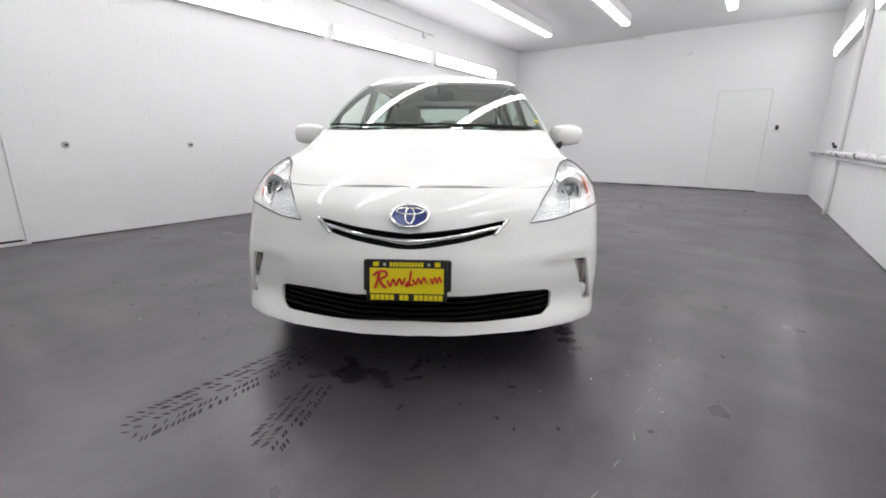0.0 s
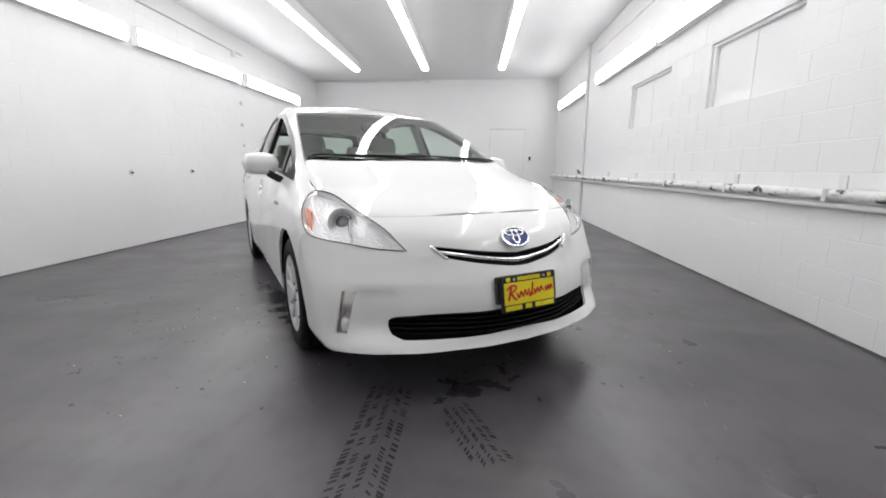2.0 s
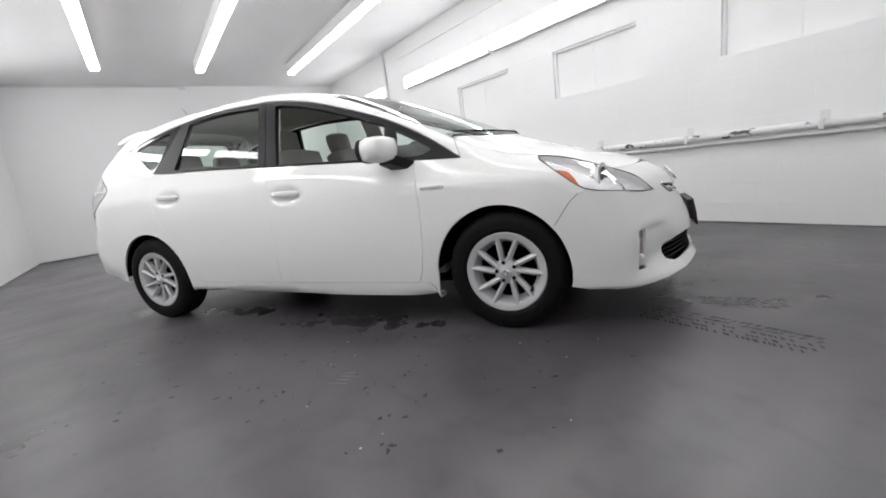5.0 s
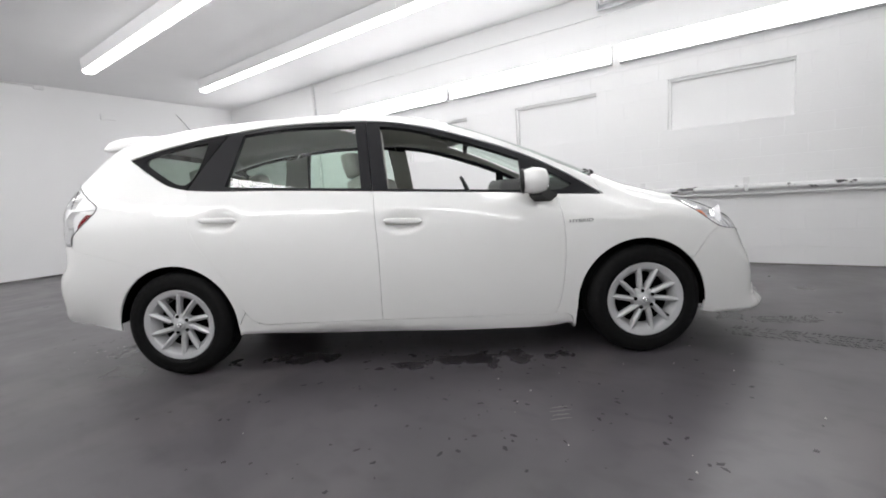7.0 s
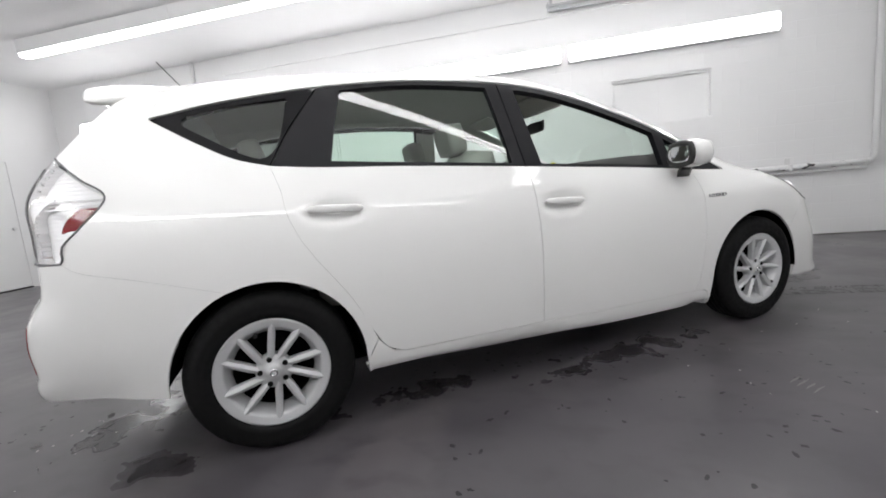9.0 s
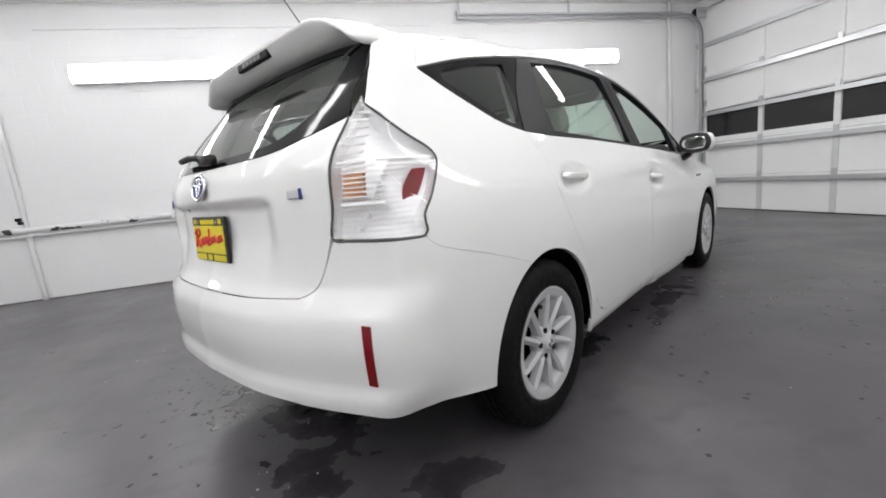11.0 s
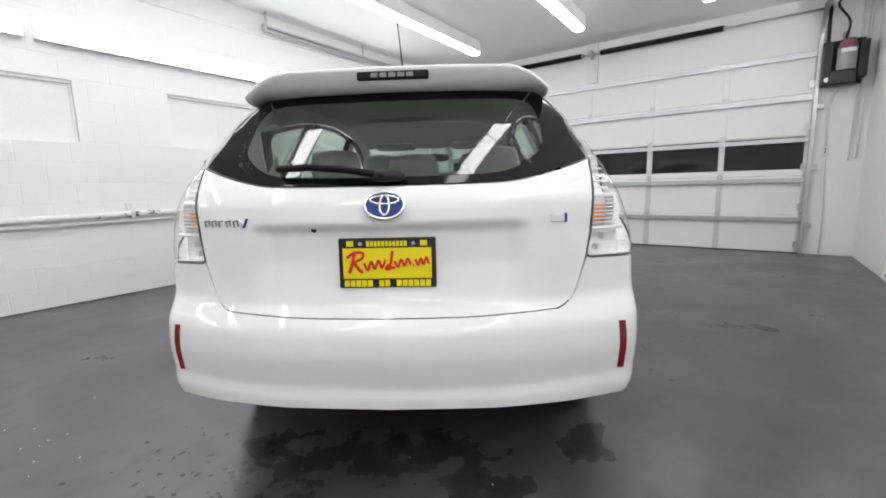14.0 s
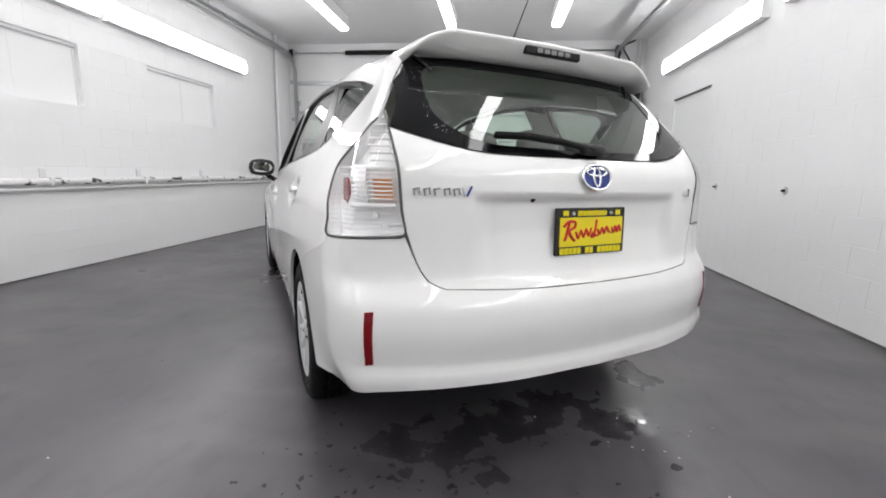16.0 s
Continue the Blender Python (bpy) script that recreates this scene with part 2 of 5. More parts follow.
# ---- mesh helpers ----
CLEAR_PANES = ("green_tinted_glass", "smoked_quarter_glass", "dark_tinted_glass", "clear_lens")


def link(name, bm, material=None, smooth=False):
    me = bpy.data.meshes.new(name)
    bm.normal_update()
    bm.to_mesh(me)
    bm.free()
    if material:
        me.materials.append(material)
    if smooth:
        me.shade_smooth()
    return new(name, me)


def part(name, bm, material, parent, label="", smooth=False):
    """Links a bmesh as one mesh object under a thing or a part, in the parent's own axes."""
    ob = link(name, bm, material, smooth)
    ob.parent = parent
    if material.name in CLEAR_PANES:
        ob.visible_shadow = False
    return tagged(ob, label) if label else ob


def box(x0, x1, y0, y1, z0, z1, bevel=0.0, bm=None, turn=None):
    bm = bm or bmesh.new()
    m = Matrix.Translation(((x0 + x1) / 2, (y0 + y1) / 2, (z0 + z1) / 2))
    if turn is not None:
        m = m @ turn
    made = bmesh.ops.create_cube(bm, size=1, matrix=m @ Matrix.Diagonal((abs(x1 - x0), abs(y1 - y0), abs(z1 - z0), 1)))
    if bevel:
        es = list({e for v in made["verts"] for e in v.link_edges})
        bmesh.ops.bevel(bm, geom=es, offset=bevel, segments=2, affect="EDGES", profile=0.5)
    return bm


def rod(a, b, r, n=12, bm=None, r2=None, caps=True):
    """A round bar from a to b."""
    bm = bm or bmesh.new()
    a, b = Vector(a), Vector(b)
    m = Matrix.Translation((a + b) / 2) @ (b - a).to_track_quat("Z", "Y").to_matrix().to_4x4()
    bmesh.ops.create_cone(bm, cap_ends=caps, segments=n, radius1=r, radius2=r if r2 is None else r2, depth=(b - a).length, matrix=m)
    return bm


def sweep(points, r, n=8, bm=None):
    """A round tube along a line of points."""
    bm = bm or bmesh.new()
    pts = [Vector(p) for p in points]
    rings = []
    up = Vector((0.13, 0.31, 0.94))
    for i, p in enumerate(pts):
        d = (pts[min(i + 1, len(pts) - 1)] - pts[max(i - 1, 0)]).normalized()
        u = d.cross(up).normalized()
        v = d.cross(u)
        rings.append([bm.verts.new(p + r * (math.cos(2 * math.pi * k / n) * u + math.sin(2 * math.pi * k / n) * v)) for k in range(n)])
    for a, b in zip(rings, rings[1:]):
        for k in range(n):
            bm.faces.new((a[k], a[(k + 1) % n], b[(k + 1) % n], b[k]))
    bm.faces.new(rings[0][::-1])
    bm.faces.new(rings[-1])
    return bm


def setting(name, bm, material, label, smooth=False):
    return tagged(link(name, bm, material, smooth), label, kind="structure")


# ---- the garage: x across, y from the roller door to the back wall ----
X0, X1, Y0, Y1, TOPZ = -3.36, 3.29, -4.88, 8.1, 3.40
T = 0.2
setting("floor", box(X0 - 1, X1 + 1, Y0 - 1.2, Y1 + 1, -0.15, 0), FLOOR, "dark grey sealed concrete floor, stained and glossy")
setting("ceiling", box(X0 - T, X1 + T, Y0 - T, Y1 + T, TOPZ, TOPZ + 0.15), CEILING, "flat off-white painted ceiling")
WINDOWS = [(-2.555, -1.38), (-0.55, 0.6), (1.43, 2.63)]
WZ0, WZ1 = 1.605, 2.19


def wall_boxes(cells):
    bm = bmesh.new()
    for c in cells:
        box(*c, bm=bm)
    return bm


cells = [(X1, X1 + T, Y0 - T, Y1 + T, 0, WZ0), (X1, X1 + T, Y0 - T, Y1 + T, WZ1, TOPZ)]
ys = [Y0 - T] + [v for w in WINDOWS for v in w] + [Y1 + T]
cells += [(X1, X1 + T, a, b, WZ0, WZ1) for a, b in zip(ys[::2], ys[1::2])]
wall_east = setting("wall_east", wall_boxes(cells), WALL, "white painted concrete block wall with blocked-up windows")
DOOR_L = (-3.34, -2.31, 2.13)
cells = [(X0 - T, X0, Y0 - T, DOOR_L[0], 0, TOPZ), (X0 - T, X0, DOOR_L[1], Y1 + T, 0, TOPZ), (X0 - T, X0, DOOR_L[0], DOOR_L[1], DOOR_L[2], TOPZ)]
wall_west = setting("wall_west", wall_boxes(cells), WALL, "white painted concrete block wall")
DOOR_E = (1.49, 2.43, 2.10)
cells = [(X0, DOOR_E[0], Y1, Y1 + T, 0, TOPZ), (DOOR_E[1], X1, Y1, Y1 + T, 0, TOPZ), (DOOR_E[0], DOOR_E[1], Y1, Y1 + T, DOOR_E[2], TOPZ)]
setting("wall_back", wall_boxes(cells), PLAIN_WALL, "smooth white painted back wall")
GX0, GX1, GZ = -2.79, 3.12, 2.74
cells = [(X0, GX0, Y0 - T, Y0, 0, TOPZ), (GX1, X1, Y0 - T, Y0, 0, TOPZ), (GX0, GX1, Y0 - T, Y0, GZ, TOPZ)]
setting("wall_front", wall_boxes(cells), PLAIN_WALL, "white painted wall round the garage door")

for k, (a, b) in enumerate(WINDOWS):
    bm = box(X1 + 0.06, X1 + 0.12, a, b, WZ0, WZ1)
    w = setting("window_%d" % (k + 1), bm, PLAIN_WALL, "blocked-up window niche painted white")
    part("window_frame", box(X1 + 0.025, X1 + 0.06, a, b, WZ1 - 0.03, WZ1, 0.004), PLAIN_WALL, w)
    part("window_frame", box(X1 + 0.025, X1 + 0.06, b - 0.03, b, WZ0, WZ1 - 0.03, 0.004), PLAIN_WALL, w)
    part("window_frame", box(X1 + 0.05, X1 + 0.06, a, a + 0.02, WZ0, WZ1 - 0.03, 0.003), PLAIN_WALL, w)
    m = (a + b) / 2
    part("mullion", box(X1 + 0.056, X1 + 0.06, m - 0.006, m + 0.006, WZ0, WZ1 - 0.03, 0.0015), PLAIN_WALL, w)


# ---- fluorescent fixtures ----
def wrap(profile, y0, y1):
    """A closed lens of a given (x, z) section, drawn in a little at both ends."""
    bm = bmesh.new()
    cx, cz = (sum(p[k] for p in profile) / len(profile) for k in (0, 1))
    rows = []
    for y, q in ((y0, 0.82), (y0 + 0.012, 0.97), (y0 + 0.03, 1), (y1 - 0.03, 1), (y1 - 0.012, 0.97), (y1, 0.82)):
        rows.append([bm.verts.new((cx + (x - cx) * q, y, cz + (z - cz) * q)) for x, z in profile])
    for a, b in zip(rows, rows[1:]):
        for k in range(len(profile)):
            bm.faces.new((a[k], a[(k + 1) % len(a)], b[(k + 1) % len(a)], b[k]))
    bm.faces.new(rows[0][::-1])
    bm.faces.new(rows[-1])
    bmesh.ops.recalc_face_normals(bm, faces=bm.faces)
    return bm


def fixture(length, hung):
    """A strip light along y under two wrap-around lenses; hung: under a ceiling, else on a wall facing -x."""
    root = new("strip_light")
    h = length / 2
    if hung:
        part("housing", box(-0.078, 0.078, -h, h, -0.172, 0.0, 0.006), LAMP_WHITE, root)
        section = [(-0.074, -0.172), (-0.07, -0.198), (-0.045, -0.212), (0.045, -0.212), (0.07, -0.198), (0.074, -0.172)]
    else:
        part("housing", box(-0.09, 0.0, -h, h, -0.112, 0.112, 0.006), LAMP_WHITE, root)
        section = [(-0.09, 0.102), (-0.104, 0.094), (-0.114, 0.05), (-0.114, -0.05), (-0.104, -0.094), (-0.09, -0.102)]
    for a, b in ((-h + 0.012, -0.004), (0.004, h - 0.012)):
        part("lens", wrap(section, a, b), LAMP_LENS if hung else WALL_LENS, root)
    return root


hung = fixture(2.40, True)
tagged(hung, "white fluorescent strip light with a lit wrap-around lens on the ceiling", "strip light", "ceiling strip lights")
wallside = fixture(2.42, False)
tagged(wallside, "white fluorescent strip light with a lit wrap-around lens on the wall", "strip light", "wall strip lights")
spots = [(x, -2.3 + 2.4 * k) for x in (-1.63, -0.065, 1.64) for k in range(4)]
hung.matrix_basis = pose(spots[0][0], spots[0][1], TOPZ)
for x, y in spots[1:]:
    copy_thing(hung, pose(x, y, TOPZ))
EAST_Y, WEST_Y = (-2.06, 0.45, 2.95, 6.2), (-2.5, 0.25, 2.84, 5.52)
wallside.matrix_basis = pose(X1, EAST_Y[0], 2.605)
for y in EAST_Y[1:]:
    copy_thing(wallside, pose(X1, y, 2.605))
for y in WEST_Y:
    copy_thing(wallside, pose(X0, y, 2.665, 0, 0, 180))

from mathutils.geometry import delaunay_2d_cdt

# ---- panels cut out of the car's surface ----
def bend(p, step=0.03):
    """Points along a smooth line through p."""
    p = np.asarray(p, float)
    if len(p) < 3:
        n = max(2, int(np.linalg.norm(p[-1] - p[0]) / step) + 1)
        return p[0] + np.linspace(0, 1, n)[:, None] * (p[-1] - p[0])
    q = np.vstack([2 * p[0] - p[1], p, 2 * p[-1] - p[-2]])
    out = []
    for a, b, c, d in zip(q, q[1:], q[2:], q[3:]):
        n = max(2, int(np.linalg.norm(c - b) / step) + 1)
        s = np.linspace(0, 1, n, endpoint=False)[:, None]
        out.append(0.5 * (2 * b + (c - a) * s + (2 * a - 5 * b + 4 * c - d) * s**2 + (3 * b - a - 3 * c + d) * s**3))
    return np.vstack(out + [p[-1:]])


def ring(*runs):
    """A closed outline from smooth runs that meet in corners."""
    pts = np.vstack([bend(r) for r in runs])
    keep = [i for i in range(len(pts)) if np.linalg.norm(pts[i] - pts[i - 1]) > 0.004]
    return pts[keep]


VIEWS = {
    "side": (lambda p: p[:, 1:3], lambda q: (np.c_[0 * q[:, 0], q], np.tile((1.0, 0, 0), (len(q), 1)))),
    "top": (lambda p: p[:, :2], lambda q: (np.c_[q, 0 * q[:, 0] + 0.6], np.tile((0, 0, 1.0), (len(q), 1)))),
    "nose": (lambda p: np.c_[np.arctan2(p[:, 0], -1.3 - p[:, 1]), p[:, 2]], lambda q: (np.c_[0 * q[:, 0], 0 * q[:, 0] - 1.3, q[:, 1]], np.c_[np.sin(q[:, 0]), -np.cos(q[:, 0]), 0 * q[:, 0]])),
    "tail": (lambda p: np.c_[np.arctan2(p[:, 0], p[:, 1] - 1.2), p[:, 2]], lambda q: (np.c_[0 * q[:, 0], 0 * q[:, 0] + 1.2, q[:, 1]], np.c_[np.sin(q[:, 0]), np.cos(q[:, 0]), 0 * q[:, 0]])),
    "round": (lambda p: np.c_[p[:, 1], np.arctan2(p[:, 2] - 0.6, p[:, 0])], lambda q: (np.c_[0 * q[:, 0], q[:, 0], 0 * q[:, 0] + 0.6], np.c_[np.cos(q[:, 1]), 0 * q[:, 0], np.sin(q[:, 1])])),
}


def within(q, loop):
    """Which of the points q lie inside the closed 2D loop."""
    x, y = q[:, :1], q[:, 1:]
    a, b = loop, np.roll(loop, -1, 0)
    cross = ((a[:, 1] > y) != (b[:, 1] > y)) & (x < (b[:, 0] - a[:, 0]) * (y - a[:, 1]) / (b[:, 1] - a[:, 1] + 1e-12) + a[:, 0])
    return cross.sum(1) % 2 == 1


def shrink(loop, d):
    """The loop moved inwards by d (outwards if below 0)."""
    area = np.sum(loop[:, 0] * np.roll(loop[:, 1], -1) - loop[:, 1] * np.roll(loop[:, 0], -1))
    t = np.roll(loop, -1, 0) - np.roll(loop, 1, 0)
    n = np.c_[-t[:, 1], t[:, 0]] / (np.linalg.norm(t, axis=1, keepdims=True) + 1e-9)
    return loop + n * d * np.sign(area)


def cut(outline, view, holes=(), grid=0.03, gap=0.0014, sink=0.0, hem=0.014, mirror=1, wide=False, fair=None):
    """A bmesh of the body's surface inside the outline. sink: metres below the surface; hem: depth of the turned-in edge."""
    flat, cast = VIEWS[view]
    loops = [shrink(flat(outline), gap)] + [shrink(flat(h), -gap) for h in holes]
    if wide:
        half = loops[0]
        loops[0] = np.vstack([half, (half * (-1, 1))[::-1]])
        loops += [h * (-1, 1) for h in loops[1:] if wide == "twin"]
    pts = np.vstack(loops)
    edges, k = [], 0
    for lp in loops:
        n = len(lp)
        edges += [(k + i, k + (i + 1) % n) for i in range(n)]
        k += n
    lo, hi = pts.min(0), pts.max(0)
    gx, gy = np.meshgrid(np.arange(lo[0], hi[0], grid), np.arange(lo[1], hi[1], grid))
    gx[1::2] += grid / 2
    inner = np.c_[gx.ravel(), gy.ravel()]
    ok = within(inner, loops[0])
    for h in loops[1:]:
        ok &= ~within(inner, h)
    inner = inner[ok]
    if len(inner):
        far = np.min(np.linalg.norm(inner[:, None] - pts[None], axis=2), axis=1) > 0.6 * grid
        inner = inner[far]
    allp = np.vstack([pts, inner])
    vs, _, fs, *_ = delaunay_2d_cdt([Vector(p) for p in allp], edges, [], 0, 1e-5)
    vs = np.array([tuple(v) for v in vs])
    mid = np.array([vs[list(f)].mean(0) for f in fs])
    ok = within(mid, loops[0])
    for h in loops[1:]:
        ok &= ~within(mid, h)
    place = reach(*cast(vs))
    if fair is not None:
        u, v = (place[:, k] for k in range(3) if k != fair)
        bulge = 0 * u
        if fair == 0:
            bulge = -((v - v.mean()) ** 2) / 3.4 - (u - u.mean()) ** 2 / 13
            basis = np.c_[u * 0 + 1, u, v]
        else:
            basis = np.c_[u * 0 + 1, v, v * v, u * u, u * u * v, u**4]
        place[:, fair] = basis @ np.linalg.lstsq(basis, place[:, fair] - bulge, rcond=None)[0] + bulge
    out = outward(place)
    place = place - sink * out
    bm = bmesh.new()
    verts = [bm.verts.new((p[0] * mirror, p[1], p[2])) for p in place]
    for f, good in zip(fs, ok):
        if not good:
            continue
        a, b, c = (place[i] for i in f)
        turn = np.cross(b - a, c - a) @ out[f[0]] * mirror > 0
        try:
            bm.faces.new([verts[i] for i in (f if turn else f[::-1])])
        except ValueError:
            pass
    for face in bm.faces:
        face.smooth = True
    if hem:
        rim = [e for e in bm.edges if len(e.link_faces) == 1]
        index = {v: i for i, v in enumerate(verts)}
        edge = {v: out[index[v]] for e in rim for v in e.verts}
        low = {v: bm.verts.new(v.co - hem * Vector((n[0] * mirror, n[1], n[2]))) for v, n in edge.items()}
        for e in rim:
            lp = e.link_loops[0]
            a, b = lp.vert, lp.link_loop_next.vert
            bm.faces.new((b, a, low[a], low[b]))
            e.smooth = False
    bmesh.ops.delete(bm, geom=[v for v in bm.verts if not v.link_faces], context="VERTS")
    return bm


def both(name, material, parent, label="", **how):
    """The same panel on the car's two sides."""
    made = []
    for s in (1, -1):
        made.append(part(name, cut(mirror=s, **how), material, parent, label))
    return made


# ---- the car's materials ----
PAINT = mat("pearl_white_paint", (0.85, 0.85, 0.838), 0.5, coat=1.0, coat_rough=0.01, spec=0.3)
PAINT.node_tree.nodes["Principled BSDF"].inputs["Coat IOR"].default_value = 1.55
shade(PAINT, grain(PAINT, 900, 0.45, 0.55, 2).outputs["Result"], "Roughness")
RUBBER = mat("tyre_rubber", (0.007, 0.007, 0.0072), 0.6, spec=0.14)
shade(RUBBER, grain(RUBBER, 40, 0.45, 0.75, 4).outputs["Result"], "Roughness")
TRIM = mat("charcoal_trim", (0.008, 0.008, 0.01), 0.4, spec=0.2)
GLOSS_BLACK = mat("gloss_black_band", (0.005, 0.005, 0.006), 0.06, spec=0.28)
MATT_BLACK = mat("matt_black_plastic", (0.004, 0.004, 0.004), 0.6, spec=0.2)
# near-zero black: shade inside the arches, wheels and underside is in the colour
UNDER = mat("shaded_underbody_black", (0.0025, 0.0025, 0.0025), 1.0, spec=0.05)
PROJECTOR = mat("projector_glass", (0.32, 0.32, 0.33), 0.08, 0.4)
BRIGHT_BOWL = mat("bright_lamp_bowl", (0.88, 0.885, 0.89), 0.22, 0.25)
FOG_METAL = mat("fog_reflector", (0.75, 0.72, 0.7), 0.2, 1.0)
# dark line colour that paints the shade in narrow seams
SEAM_LINE = mat("dark_seam_line", (0.1, 0.1, 0.102), 0.5)
BADGE_GREY = mat("dulled_chrome", (0.42, 0.425, 0.43), 0.25, 0.7)
CHROME = mat("chrome", (0.85, 0.86, 0.87), 0.08, 1.0)
SILVER = mat("silver_wheel_paint", (0.56, 0.565, 0.575), 0.4, 0.2)
BLUE = mat("blue_enamel", (0.012, 0.035, 0.22), 0.35, coat=0.25)
ORANGE = mat("amber_reflector", (0.9, 0.24, 0.09), 0.25, coat=1.0)
AMBER = mat("amber_bulb_cover", (0.9, 0.43, 0.2), 0.3)
RED = mat("red_reflector", (0.2, 0.004, 0.007), 0.2, coat=0.2)
LAMP_SHELL = mat("lamp_reflector", (0.92, 0.925, 0.93), 0.18, 0.2)
facet = node(LAMP_SHELL, "ShaderNodeTexVoronoi", Scale=26.0)
relief(LAMP_SHELL, facet.outputs["Distance"], 0.42, 0.01)
RIBBED = mat("ribbed_lamp_reflector", (0.93, 0.93, 0.93), 0.25, 0.15)
steps = node(RIBBED, "ShaderNodeTexWave", Scale=22.0)
steps.bands_direction = "Z"
axes = node(RIBBED, "ShaderNodeTexCoord")
join(RIBBED, axes, "Object", steps, "Vector")
relief(RIBBED, steps.outputs["Fac"], 0.25, 0.003)
CLOTH = mat("grey_seat_cloth", (0.36, 0.355, 0.33), 0.9)
HEADLINER = mat("pale_headliner", (0.52, 0.52, 0.49), 0.95)
CARPET = mat("beige_cabin_carpet", (0.22, 0.215, 0.2), 0.95)
DASH = mat("dark_dash_plastic", (0.06, 0.06, 0.06), 0.6)
YELLOW = mat("yellow_plate", (0.85, 0.72, 0.01), 0.35)
PLATE_RED = mat("red_print", (0.62, 0.02, 0.02), 0.4)
MIRROR = mat("mirror_glass", (0.6, 0.61, 0.62), 0.03, 1.0)


def pane(name, tint, clear):
    """Thin tinted glass: a clear tinted share and a glossy face."""
    m = bpy.data.materials.new(name)
    m.use_nodes = True
    nt = m.node_tree
    nt.nodes.remove(nt.nodes["Principled BSDF"])
    t = nt.nodes.new("ShaderNodeBsdfTransparent")
    g = nt.nodes.new("ShaderNodeBsdfGlossy")
    x = nt.nodes.new("ShaderNodeMixShader")
    f = nt.nodes.new("ShaderNodeLayerWeight")
    p = nt.nodes.new("ShaderNodeMath")
    r = nt.nodes.new("ShaderNodeMapRange")
    p.operation = "POWER"
    p.inputs[1].default_value = 4.5
    t.inputs["Color"].default_value = (*tint, 1)
    g.inputs["Roughness"].default_value = 0.01
    f.inputs["Blend"].default_value = 0.5
    r.inputs["To Min"].default_value = clear
    nt.links.new(f.outputs["Facing"], p.inputs[0])
    nt.links.new(p.outputs[0], r.inputs["Value"])
    nt.links.new(r.outputs["Result"], x.inputs[0])
    nt.links.new(t.outputs[0], x.inputs[1])
    nt.links.new(g.outputs[0], x.inputs[2])
    nt.links.new(x.outputs[0], nt.nodes["Material Output"].inputs[0])
    return m


GLASS = pane("green_tinted_glass", (0.80, 0.92, 0.85), 0.085)
QUARTER_PANE = pane("smoked_quarter_glass", (0.42, 0.47, 0.44), 0.085)
DARK_PANE = pane("dark_tinted_glass", (0.74, 0.84, 0.77), 0.085)
LENS = pane("clear_lens", (0.985, 0.985, 0.99), 0.04)

# ---- the car ----
car = new("car")
car.matrix_basis = pose(0, 0, 0, 0, 0, 32.8)
tagged(car, "pearl white family hatchback parked at an angle on the grey floor", "car")

BELT = spline([(-1.18, 0.945), (-0.932, 0.961), (-0.638, 0.988), (0.151, 1.046), (0.692, 1.085), (1.254, 1.119), (1.405, 1.154), (1.558, 1.237), (1.71, 1.338)])
ARCH_TOP = spline([(-1.18, 0.952), (-0.984, 1.084), (-0.73, 1.22), (-0.432, 1.333), (-0.127, 1.428), (0.187, 1.48), (0.652, 1.495), (1.035, 1.47), (1.461, 1.406), (1.71, 1.345)])


def along(line, a, b, n=8, lift=0.0):
    return on_side(*[(y, float(line(y)) + lift) for y in np.linspace(a, b, n)])


GAP_F = [(-0.912, 0.96), (-0.935, 0.8), (-0.939, 0.62), (-0.922, 0.45), (-0.9, 0.33), (-0.872, 0.27)]
GAP_M = [(0.152, 1.044), (0.138, 0.68), (0.146, 0.286)]
GAP_R = [(1.297, 1.125), (1.268, 1.02), (1.254, 0.918), (1.195, 0.782), (1.056, 0.572), (0.978, 0.41), (0.925, 0.33), (0.852, 0.298)]
WHEEL_F, WHEEL_R = (-1.389, 0.322), (1.385, 0.322)


def arch(cy, a, b, r=0.362, n=14, lift=0.0):
    """Points of a wheel arch between two angles (degrees, 0 towards the tail, 90 up)."""
    return on_side(*[(cy + r * 1.0 * math.cos(v), 0.312 + lift + 1.03 * r * math.sin(v)) for v in np.radians(np.linspace(a, b, n))])


AF, AR = -1.365, 1.378
front_door, front_door_b = both("front_door", PAINT, car, view="side", grid=0.022, outline=ring(
    along(BELT, -0.912, 0.152), on_side(*GAP_M), on_side(GAP_M[-1], (-0.33, 0.276), GAP_F[-1]), on_side(*GAP_F[::-1])))
rear_door, rear_door_b = both("rear_door", PAINT, car, view="side", grid=0.022, outline=ring(
    along(BELT, 0.152, 1.297), on_side(*GAP_R), on_side(GAP_R[-1], (0.5, 0.292), GAP_M[-1]), on_side(*GAP_M[::-1])))
both("rocker_panel", PAINT, car, view="side", outline=ring(
    on_side((-0.985, 0.182), (-0.965, 0.25)), on_side((-0.965, 0.25), (-0.872, 0.27), (-0.33, 0.276), (0.146, 0.286), (0.5, 0.292), (0.852, 0.298), (0.925, 0.33)),
    on_side((0.925, 0.33), (0.964, 0.374)), on_side((0.964, 0.374), (0.988, 0.335), (1.004, 0.305)), on_side((1.004, 0.305), (1.017, 0.305)), on_side((1.017, 0.305), (1.014, 0.222)), on_side((1.014, 0.222), (0.0, 0.195), (-0.985, 0.182))))
SEAM_F = on_side((-1.815, 0.722), (-1.745, 0.68), (-1.66, 0.56))
HEAD_IN = np.vstack([on_top((0.75, -1.59), (0.69, -1.7), (0.632, -1.88)), on_nose((0.558, 0.745), (0.493, 0.656))])
